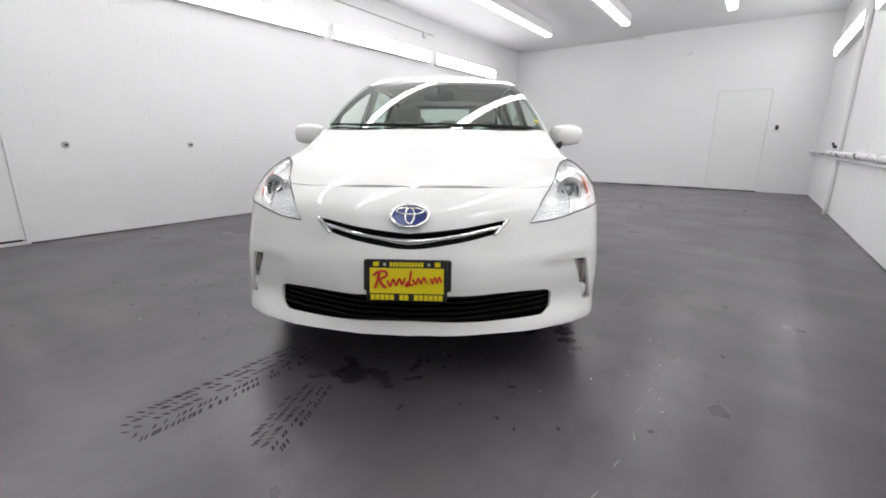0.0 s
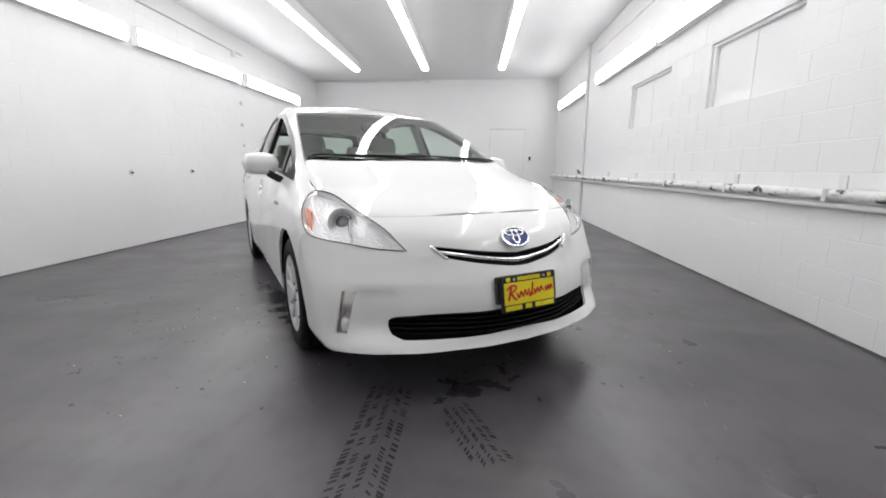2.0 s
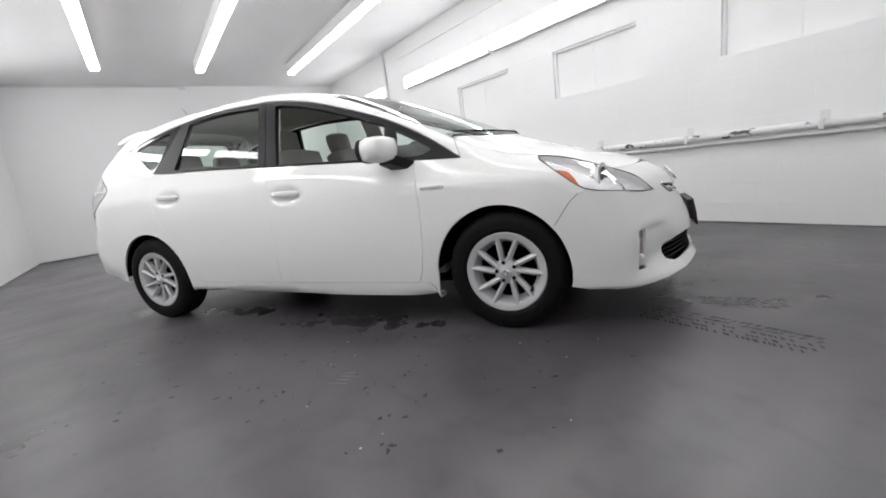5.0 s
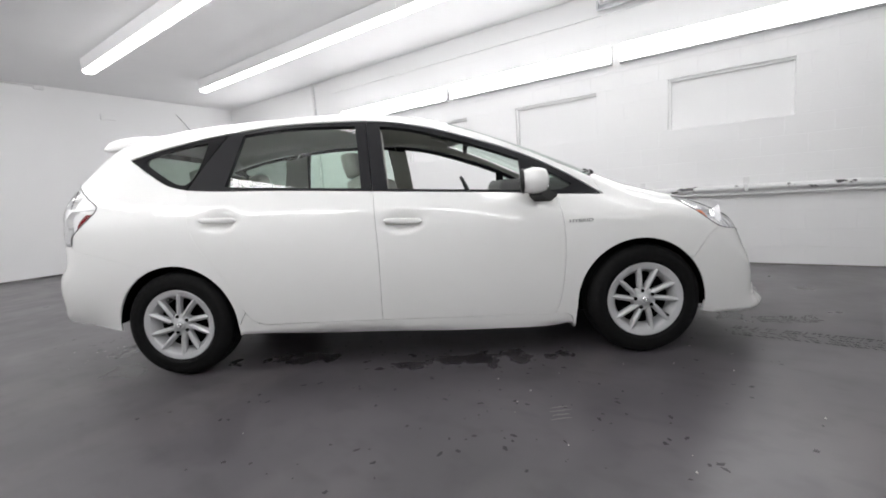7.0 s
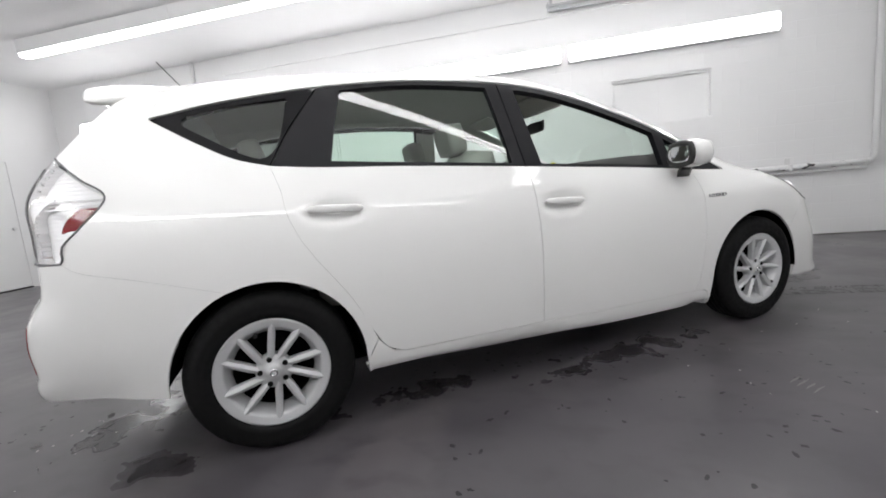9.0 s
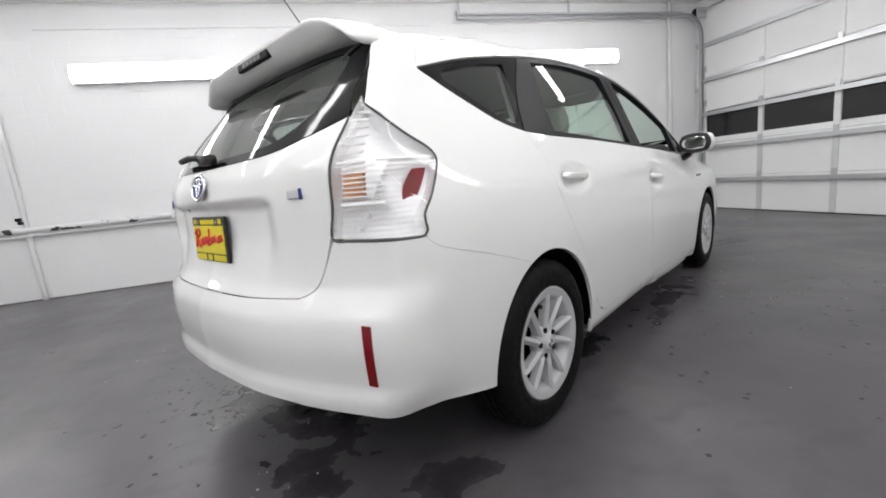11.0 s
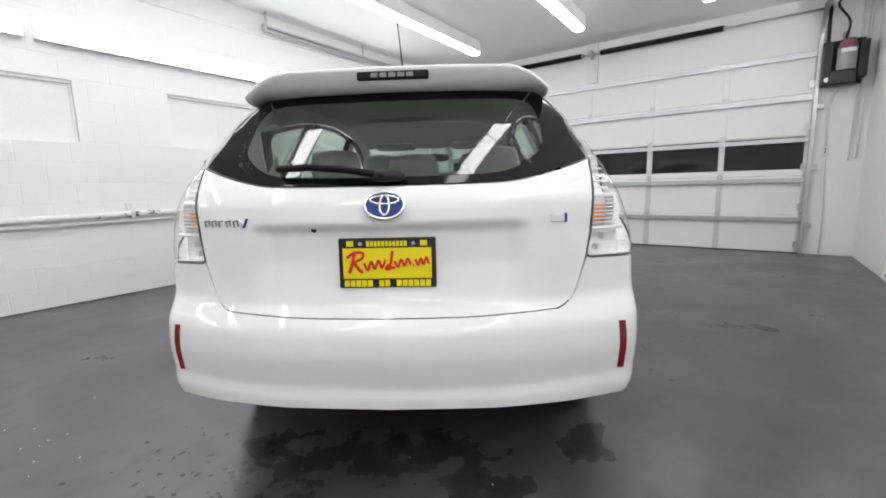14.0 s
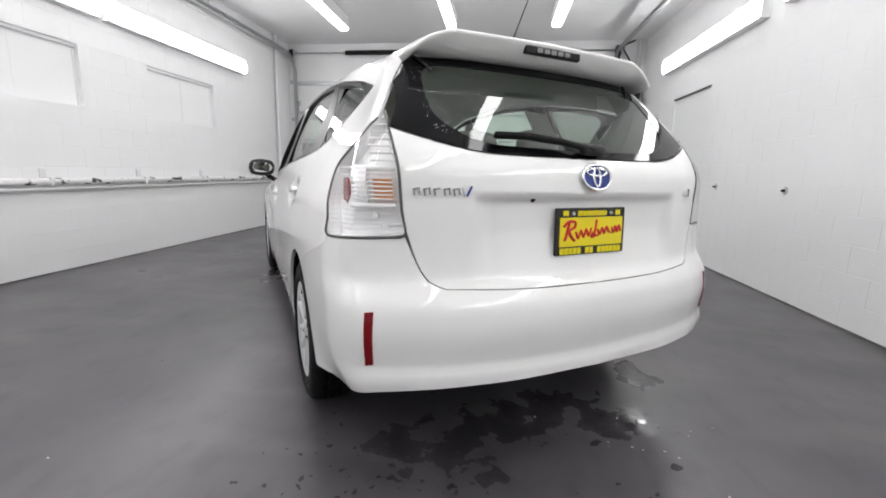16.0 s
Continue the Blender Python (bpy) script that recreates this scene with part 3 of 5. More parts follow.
HEAD_OUT = np.vstack([on_nose((0.493, 0.656), (0.6, 0.664), (0.69, 0.68)), on_side((-1.885, 0.705), (-1.815, 0.722))])
HEAD_BACK = np.vstack([on_side((-1.815, 0.722), (-1.775, 0.745), (-1.69, 0.812), (-1.62, 0.868), (-1.59, 0.892)), on_top((0.75, -1.59))])
HOOD_SIDE = on_top((0.75, -1.59), (0.742, -1.4), (0.715, -1.13))
front_fender, _ = both("front_fender", PAINT, car, view="round", outline=ring(
    HOOD_SIDE, np.vstack([HOOD_SIDE[-1:], on_side((-1.18, 0.954))]), along(BELT, -1.18, -0.912, 4), on_side(*GAP_F), on_side(GAP_F[-1], (-0.965, 0.25), (-0.985, 0.182)),
    on_side((-0.985, 0.182), (-0.998, 0.27)), arch(AF, 0, 138), SEAM_F[::-1], HEAD_BACK))
RAIL = np.vstack([on_top((0.715, -1.13), (0.688, -0.92), (0.648, -0.62), (0.612, -0.4), (0.585, -0.22), (0.57, 0.2), (0.56, 0.8), (0.55, 1.3), (0.54, 1.64))])
both("roof_rail", PAINT, car, view="round", outline=ring(
    along(ARCH_TOP, -1.18, 1.71, 16), np.vstack([on_side((1.71, 1.345)), RAIL[-1:]]), RAIL[::-1], np.vstack([RAIL[:1], on_side((-1.18, 0.954))])))
TAIL_FRONT = on_side((1.995, 1.2), (1.92, 1.12), (1.842, 1.05), (1.91, 0.955), (1.966, 0.893), (1.976, 0.84))
SEAM_R = on_side((1.976, 0.84), (1.93, 0.802), (1.755, 0.749), (1.6, 0.698), (1.5, 0.663))
both("quarter_panel", PAINT, car, view="round", gap=-0.0003, outline=ring(
    along(BELT, 1.297, 1.71), np.vstack([on_side((1.71, 1.345)), RAIL[-1:]]), np.vstack([RAIL[-1:], on_side((1.8, 1.44), (1.9, 1.33), (1.995, 1.2))]), TAIL_FRONT, SEAM_R,
    np.vstack([SEAM_R[-1:], arch(AR, 70.3, 182)]), on_side((1.0165, 0.306), (1.007, 0.306)), on_side((1.007, 0.306), (0.991, 0.336), (0.967, 0.375)), on_side((0.967, 0.375), *GAP_R[5::-1])))

hood = part("hood", cut(ring(on_top((0, -1.35), (0.3, -1.32), (0.55, -1.235), (0.715, -1.13)), HOOD_SIDE[::-1], on_top((0.75, -1.59), (0.69, -1.7), (0.635, -1.89)), on_top((0.635, -1.89), (0.59, -1.945), (0.33, -2.062), (0, -2.112))), "top", wide=True, gap=0.002, grid=0.025), PAINT, car)
GRILLE = ring(on_nose((0, 0.636), (0.1, 0.643), (0.22, 0.656), (0.39, 0.676)), on_nose((0.39, 0.676), (0.335, 0.626)), on_nose((0.335, 0.626), (0.2, 0.602), (0.06, 0.582), (0, 0.58)))
GRILLE = np.vstack([GRILLE, (GRILLE * (-1, 1, 1))[::-1][1:-1]])
INTAKE = ring(on_nose((0, 0.405), (0.4, 0.392), (0.56, 0.378)), on_nose((0.56, 0.378), (0.595, 0.36), (0.59, 0.31), (0.55, 0.285)), on_nose((0.55, 0.285), (0.3, 0.288), (0, 0.3)))
INTAKE = np.vstack([INTAKE, (INTAKE * (-1, 1, 1))[::-1][1:-1]])
FOG = ring(on_nose((0.705, 0.49), (0.765, 0.486)), on_nose((0.765, 0.486), (0.782, 0.4), (0.798, 0.3)), on_nose((0.798, 0.3), (0.757, 0.303)), on_nose((0.757, 0.303), (0.735, 0.4), (0.705, 0.49)))
chin = ring(on_top((0, -2.112), (0.33, -2.062), (0.59, -1.945), (0.635, -1.89)), np.vstack([on_top((0.635, -1.89)), on_nose((0.558, 0.745), (0.493, 0.656))]), HEAD_OUT, SEAM_F,
            arch(AF, 138, 192, n=8), on_side((-1.735, 0.2), (-1.85, 0.205)), on_nose((0.78, 0.226), (0.6, 0.232), (0.3, 0.242), (0, 0.248)))
front_bumper = part("front_bumper", cut(chin, "nose", holes=[GRILLE, INTAKE, FOG, FOG * (-1, 1, 1)], wide=True, grid=0.018), PAINT, car)
both("headlight_lens", LENS, car, view="nose", gap=0.004, hem=0.02, outline=ring(HEAD_IN, HEAD_OUT, HEAD_BACK))
hatch = part("tailgate", cut(ring(on_tail((0, 1.092), (0.25, 1.094), (0.41, 1.1), (0.55, 1.13), (0.672, 1.168)), on_tail((0.672, 1.168), (0.668, 1.053), (0.66, 0.931), (0.65, 0.86)),
     on_tail((0.65, 0.86), (0.62, 0.765), (0.59, 0.712), (0.545, 0.69)), on_tail((0.545, 0.69), (0.25, 0.681), (0, 0.68))), "tail", wide=True, grid=0.014, gap=0.0012), PAINT, car)
LAMP_R = ring(on_tail((0.668, 1.235), (0.676, 1.168), (0.672, 1.053), (0.664, 0.931), (0.652, 0.85)), np.vstack([on_tail((0.652, 0.85), (0.72, 0.844), (0.79, 0.842)), on_side((1.976, 0.84))]), TAIL_FRONT[::-1], np.vstack([TAIL_FRONT[:1], on_tail((0.668, 1.235))]))
both("tail_lamp_lens", LENS, car, view="tail", gap=0.003, hem=0.02, outline=LAMP_R)
rear_bumper = part("rear_bumper", cut(ring(on_tail((0, 0.679), (0.25, 0.68), (0.545, 0.689)), on_tail((0.545, 0.689), (0.591, 0.711), (0.621, 0.764), (0.652, 0.844)), np.vstack([on_tail((0.652, 0.844), (0.72, 0.838), (0.79, 0.836)), on_side((1.976, 0.835))]),
     SEAM_R, arch(AR, 70.3, -1, n=10), on_side((1.74, 0.304), (1.85, 0.324), (1.95, 0.346)), np.vstack([on_side((1.95, 0.346)), on_tail((0.75, 0.375), (0.5, 0.388), (0.25, 0.392), (0, 0.393))])), "tail", wide=True, grid=0.018, gap=0.0012), PAINT, car)
roof = part("roof", cut(ring(on_top((0, -0.447), (0.3, -0.422), (0.5, -0.347), (0.6, -0.3)), np.vstack([on_top((0.6, -0.3)), RAIL[4:]]), on_top((0.54, 1.64), (0.3, 1.675), (0, 1.69))), "top", wide=True, gap=0.0015), PAINT, car)

# glass and dark trim
WS = ring(on_top((0, -1.335), (0.3, -1.305), (0.55, -1.22), (0.71, -1.12)), np.vstack([on_top((0.71, -1.12)), RAIL[1:4], on_top((0.6, -0.31))]), on_top((0.6, -0.31), (0.5, -0.35), (0.3, -0.425), (0, -0.45)))
windshield = part("windshield", cut(WS, "top", wide=True, gap=0.004, sink=0.003, hem=0.004, fair=2), GLASS, car, "green-tinted windshield glass")
part("cowl", cut(ring(on_top((0, -1.332), (0.3, -1.302), (0.55, -1.217), (0.705, -1.12)), on_top((0.705, -1.12), (0.685, -1.07)), on_top((0.685, -1.07), (0.5, -1.19), (0.3, -1.255), (0, -1.28))), "top", wide=True, sink=0.008, hem=0.0), GLOSS_BLACK, car)
RG = ring(on_tail((0, 1.455), (0.3, 1.452), (0.57, 1.44)), on_tail((0.57, 1.44), (0.625, 1.29), (0.672, 1.174)), on_tail((0.672, 1.174), (0.55, 1.135), (0.41, 1.105), (0.25, 1.098), (0, 1.096)))
CLEAR = ring(on_tail((0, 1.415), (0.3, 1.413), (0.46, 1.405), (0.51, 1.365), (0.522, 1.262), (0.51, 1.215), (0.45, 1.167), (0.36, 1.136), (0.15, 1.128), (0, 1.128)))
CLEAR2 = np.vstack([CLEAR, (CLEAR * (-1, 1, 1))[::-1][1:-1]])
part("rear_window_border", cut(RG, "tail", holes=[CLEAR2], wide=True, gap=0.003, sink=0.004, hem=0.004, grid=0.03), GLOSS_BLACK, car, "glossy black border of the rear window")
part("rear_window", cut(CLEAR, "tail", wide=True, gap=-0.001, fair=1, sink=0.006, hem=0.0, grid=0.03), DARK_PANE, car, "dark tinted rear window glass")

WIN_TRI = ring(on_side((-0.785, 1.15), (-0.91, 1.08), (-1.01, 1.015)), on_side((-1.01, 1.015), (-0.94, 0.99), (-0.795, 0.995)), on_side((-0.795, 0.995), (-0.785, 1.15)))
WIN_F = ring(on_side((-0.715, 1.185), (-0.43, 1.295), (-0.14, 1.39), (0.04, 1.43), (0.11, 1.437)), on_side((0.11, 1.437), (0.09, 1.25), (0.065, 1.056)), on_side((0.065, 1.056), (-0.3, 1.03), (-0.72, 1.0)), on_side((-0.72, 1.0), (-0.715, 1.185)))
WIN_R = ring(on_side((0.262, 1.452), (0.5, 1.465), (0.72, 1.467), (0.968, 1.45)), on_side((0.968, 1.45), (1.015, 1.29), (1.055, 1.132)), on_side((1.055, 1.132), (0.7, 1.104), (0.225, 1.07)), on_side((0.225, 1.07), (0.24, 1.25), (0.262, 1.452)))
WIN_Q = ring(on_side((1.58, 1.35), (1.4, 1.39), (1.2, 1.417)), on_side((1.2, 1.417), (1.225, 1.31), (1.265, 1.2), (1.325, 1.16), (1.41, 1.192)), on_side((1.41, 1.192), (1.51, 1.255), (1.6, 1.318), (1.58, 1.35)))
B_TOP, C_TOP = (0.195, float(ARCH_TOP(0.195)) - 0.003), (1.062, float(ARCH_TOP(1.062)) - 0.003)
both("front_door_frame", TRIM, car, view="side", sink=0.004, hem=0.03, gap=0.001, grid=0.03, holes=[WIN_TRI, WIN_F], outline=ring(
    along(ARCH_TOP, -1.17, 0.195, 12, -0.003), on_side(B_TOP, (0.155, 1.049)), along(BELT, 0.155, -1.17, 10, 0.003)))
both("rear_door_frame", TRIM, car, view="side", sink=0.004, hem=0.03, gap=0.001, grid=0.03, holes=[WIN_R], outline=ring(
    along(ARCH_TOP, 0.198, 1.062, 10, -0.003), on_side(C_TOP, (1.195, 1.29), (1.29, 1.128)), along(BELT, 1.29, 0.158, 8, 0.003), on_side((0.158, 1.049), (0.198, B_TOP[1]))))
both("quarter_window_border", GLOSS_BLACK, car, view="side", sink=0.004, hem=0.02, gap=0.001, grid=0.03, holes=[WIN_Q], outline=ring(
    along(ARCH_TOP, 1.067, 1.705, 8, -0.003), along(BELT, 1.705, 1.3, 8, 0.003), on_side((1.295, 1.13), (1.2, 1.29), (1.067, C_TOP[1]))))
both("front_quarter_glass", GLASS, car, view="side", fair=0, sink=0.01, hem=0.0, gap=-0.004, grid=0.05, outline=WIN_TRI)
both("rear_door_glass", GLASS, car, view="side", fair=0, sink=0.012, hem=0.0, gap=-0.004, grid=0.05, outline=WIN_R)
both("quarter_glass", QUARTER_PANE, car, view="side", fair=0, sink=0.006, hem=0.0, gap=-0.002, grid=0.05, outline=WIN_Q)
# ---- wheels ----
def lathe(profile, n=48, bm=None):
    """A body turned about the x axis from (x, radius) points."""
    bm = bm or bmesh.new()
    rings = [[bm.verts.new((x, r * math.cos(2 * math.pi * k / n), r * math.sin(2 * math.pi * k / n))) for k in range(n)] for x, r in profile]
    for a, b in zip(rings, rings[1:]):
        for k in range(n):
            bm.faces.new((a[k], a[(k + 1) % n], b[(k + 1) % n], b[k]))
    return bm


def place(bm, m):
    bmesh.ops.transform(bm, matrix=m, verts=bm.verts)
    return bm


def wheel(y, s):
    hub = pose(s * 0.772, y, 0.322, 0, 0, 0 if s > 0 else 180)
    bm = lathe([(0.0, 0.15), (0.055, 0.16), (0.078, 0.175), (0.087, 0.179), (0.0905, 0.185), (0.0925, 0.197), (0.0965, 0.208), (0.097, 0.214), (0.09, 0.2185)], 72)
    rim = part("wheel", place(bm, hub), SILVER, car, "ten-spoke silver wheel with black openings", smooth=True)
    for k in range(10):
        bm = bmesh.new()
        tip = radians(36 * k + (15 if y > 0 else 30) + (2 if k % 2 else -2))
        root = tip + radians(13)
        p0 = Vector((0, math.cos(root), math.sin(root))) * 0.048
        p1 = Vector((0, math.cos(tip), math.sin(tip))) * 0.19
        d = (p1 - p0).normalized()
        side = Vector((1, 0, 0)).cross(d)
        rings = []
        for f, w, top in ((0, 0.0115, 0.08), (0.3, 0.0135, 0.087), (0.7, 0.0135, 0.0915), (0.9, 0.0125, 0.093), (1, 0.0105, 0.0915)):
            c = p0.lerp(p1, f)
            rings.append([bm.verts.new(c + side * w * q + Vector((x, 0, 0))) for q, x in ((-1.1, top - 0.032), (-1.0, top - 0.006), (-0.15, top + 0.003), (0.15, top + 0.003), (1.0, top - 0.006), (1.1, top - 0.032))])
        for a, b in zip(rings, rings[1:]):
            for q in range(5):
                bm.faces.new((a[q], a[q + 1], b[q + 1], b[q]))
        bm.faces.new(rings[-1])
        bmesh.ops.recalc_face_normals(bm, faces=bm.faces)
        part("spoke", place(bm, hub), SILVER, rim)
    bmesh_hub = lathe([(0.045, 0.071), (0.071, 0.069), (0.079, 0.062), (0.082, 0.05), (0.0835, 0.034), (0.09, 0.031), (0.0945, 0.024), (0.0965, 0.012), (0.097, 0.0005)], 40)
    part("hub_cap", place(bmesh_hub, hub), SILVER, rim, smooth=True)
    part("hub_badge", place(lathe([(0.0962, 0.016), (0.0985, 0.014), (0.0985, 0.009), (0.0965, 0.008)], 24), hub), CHROME, rim, smooth=True)
    for k in range(5):
        a = radians(72 * k + 31)
        c = Vector((0, 0.0515 * math.cos(a), 0.0515 * math.sin(a)))
        part("lug_nut", place(rod(c + Vector((0.07, 0, 0)), c + Vector((0.0855, 0, 0)), 0.0108, 12), hub), MATT_BLACK, rim)
    tread = [(-0.1, 0.205), (-0.106, 0.245), (-0.101, 0.285), (-0.088, 0.308), (-0.068, 0.3195)]
    for x in (-0.045, -0.015, 0.015, 0.045):
        tread += [(x - 0.005, 0.322), (x - 0.004, 0.314), (x + 0.004, 0.314), (x + 0.005, 0.322)]
    tread += [(0.068, 0.3195), (0.088, 0.308), (0.1, 0.288), (0.1045, 0.262), (0.103, 0.258), (0.106, 0.245), (0.101, 0.222), (0.09, 0.2165)]
    part("tyre", place(lathe(tread, 72), hub), RUBBER, rim, smooth=True)
    # added black backing that stands for the shade between the spokes
    part("dark_wheel_backing", place(lathe([(0.0, 0.001), (0.03, 0.14), (0.025, 0.145), (0.0, 0.2)], 40), hub), UNDER, rim, smooth=True)
    valve_at = radians(107 if y > 0 else -38)
    valve = Vector((0, 0.163 * math.cos(valve_at), 0.163 * math.sin(valve_at)))
    part("valve", place(rod(valve + Vector((0.05, 0, 0)), valve + Vector((0.094, 0, 0)), 0.0085, 10), hub), BLACK_PLASTIC, rim)
    # the liner of the arch, its shade put into the near-black colour
    cy = AF if y < 0 else AR
    bm = bmesh.new()
    n = 22
    arcs = []
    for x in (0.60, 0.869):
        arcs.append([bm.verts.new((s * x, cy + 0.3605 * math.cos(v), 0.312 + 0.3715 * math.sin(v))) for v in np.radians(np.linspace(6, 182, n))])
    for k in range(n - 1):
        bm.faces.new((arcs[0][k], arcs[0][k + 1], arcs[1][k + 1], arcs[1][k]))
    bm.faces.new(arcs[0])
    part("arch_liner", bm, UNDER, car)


for y in (WHEEL_F[0], WHEEL_R[0]):
    for s in (1, -1):
        wheel(y, s)

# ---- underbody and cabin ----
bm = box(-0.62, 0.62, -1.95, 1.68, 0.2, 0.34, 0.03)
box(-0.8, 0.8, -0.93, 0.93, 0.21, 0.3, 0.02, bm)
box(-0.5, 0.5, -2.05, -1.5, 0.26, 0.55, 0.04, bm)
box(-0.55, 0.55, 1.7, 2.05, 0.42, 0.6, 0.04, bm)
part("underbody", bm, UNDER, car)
for s in (1, -1):
    part("door_trim", cut(ring(along(BELT, -0.95, 1.6, 12, 0.02), on_side((1.6, 1.0), (1.0, 0.95)), on_side((1.0, 0.95), (0.95, 0.5)), on_side((0.95, 0.5), (-0.93, 0.5)), on_side((-0.93, 0.5), (-0.95, 0.97))), "side", sink=0.07, hem=0.0, grid=0.08, mirror=s), HEADLINER, car)
    part("pillar_trim", cut(ring(along(ARCH_TOP, -1.05, 1.6, 14, 0.005), np.vstack([on_side((1.6, 1.37)), RAIL[-1:]]), RAIL[::-1], np.vstack([RAIL[:1], on_side((-1.05, 1.04))])), "round", sink=0.028, hem=0.0, grid=0.06, mirror=s), HEADLINER, car)
    part("pillar_trim", cut(ring(on_side((0.1, 1.43), (0.25, 1.45)), on_side((0.25, 1.45), (0.23, 1.05)), on_side((0.23, 1.05), (0.06, 1.04)), on_side((0.06, 1.04), (0.1, 1.43))), "side", sink=0.04, hem=0.0, grid=0.06, mirror=s), HEADLINER, car)
    part("pillar_trim", cut(ring(on_side((1.0, 1.45), (1.2, 1.41)), on_side((1.2, 1.41), (1.24, 1.28), (1.3, 1.15)), on_side((1.3, 1.15), (1.07, 1.12)), on_side((1.07, 1.12), (1.0, 1.45))), "side", sink=0.04, hem=0.0, grid=0.06, mirror=s), HEADLINER, car)
part("headliner", cut(ring(on_top((0, -0.4), (0.58, -0.25)), RAIL[4:], on_top((0.53, 1.62), (0, 1.66))), "top", sink=0.035, hem=0.0, grid=0.08, wide=True), HEADLINER, car)
part("cabin_floor", box(-0.76, 0.76, -1.0, 1.0, 0.3, 0.36), CARPET, car)


def cushion(sx, sy, sz, round_=0.3, m=None):
    """A padded block: a cube bulged towards an ellipsoid."""
    bm = bmesh.new()
    bmesh.ops.create_cube(bm, size=2)
    bmesh.ops.subdivide_edges(bm, edges=bm.edges, cuts=5, use_grid_fill=True)
    for v in bm.verts:
        u = v.co.normalized() * max(abs(c) for c in v.co)
        v.co = v.co.lerp(u * 1.15, round_)
        v.co = Vector((v.co.x * sx, v.co.y * sy, v.co.z * sz))
    if m is not None:
        place(bm, m)
    return bm


def seat(x, y, wide, lean=-14):
    part("seat_cushion", cushion(wide, 0.26, 0.1, 0.3, pose(x, y, 0.56, 6)), CLOTH, car, smooth=True)
    part("seat_back", cushion(wide * 0.96, 0.085, 0.31, 0.3, pose(x, y + 0.34, 0.86, lean)), CLOTH, car, smooth=True)


def headrest(x, y, z, w=0.125):
    part("headrest", cushion(w, 0.05, 0.085, 0.5, pose(x, y, z, -12)), CLOTH, car, smooth=True)
    for d in (-0.05, 0.05):
        part("headrest_post", rod((x + d, y - 0.03, z - 0.15), (x + d, y, z - 0.05), 0.006, 8), STEEL, car)


for x in (-0.36, 0.36):
    seat(x, -0.12, 0.25)
    headrest(x, 0.36, 1.235)
seat(-0.34, 0.92, 0.31, -20)
seat(0.34, 0.92, 0.31, -20)
for x in (-0.4, 0.0, 0.4):
    headrest(x, 1.37, 1.19 if x else 1.16, 0.12)
part("dashboard", cushion(0.72, 0.26, 0.14, 0.35, pose(0, -0.86, 0.93, 4)), DASH, car, smooth=True)
part("parcel_shelf", box(-0.6, 0.6, 1.45, 1.95, 1.0, 1.02, 0.006), CARPET, car)
bm = bmesh.new()
ang = np.linspace(0, 2 * math.pi, 33)
sweep([(0.185 * math.cos(a), 0.0, 0.185 * math.sin(a)) for a in ang], 0.014, 8, bm)
sweep([(-0.18, 0, 0), (0.18, 0, 0)], 0.016, 8, bm)
sweep([(0, 0.0, 0), (0, 0.0, -0.18)], 0.016, 8, bm)
part("steering_wheel", place(bm, pose(0.37, -0.46, 0.97, -24)), BLACK_PLASTIC, car, smooth=True)
part("rear_view_mirror", cushion(0.115, 0.015, 0.035, 0.5, pose(0, -0.42, 1.34)), BLACK_PLASTIC, car, smooth=True)
part("mirror_stem", rod((0, -0.5, 1.39), (0, -0.42, 1.345), 0.01, 8), BLACK_PLASTIC, car)
for s in (1, -1):
    part("sun_visor", cushion(0.17, 0.07, 0.012, 0.4, pose(s * 0.33, -0.22, 1.43, 18)), HEADLINER, car, smooth=True)

# ---- lamps ----
def inset(ob, s, keep):
    """Lays a side reflector flat behind its lens, facing straight outwards."""
    inner = min(abs(v.co.x) for v in ob.data.vertices)
    for v in ob.data.vertices:
        v.co.x = s * (inner + keep * (abs(v.co.x) - inner))


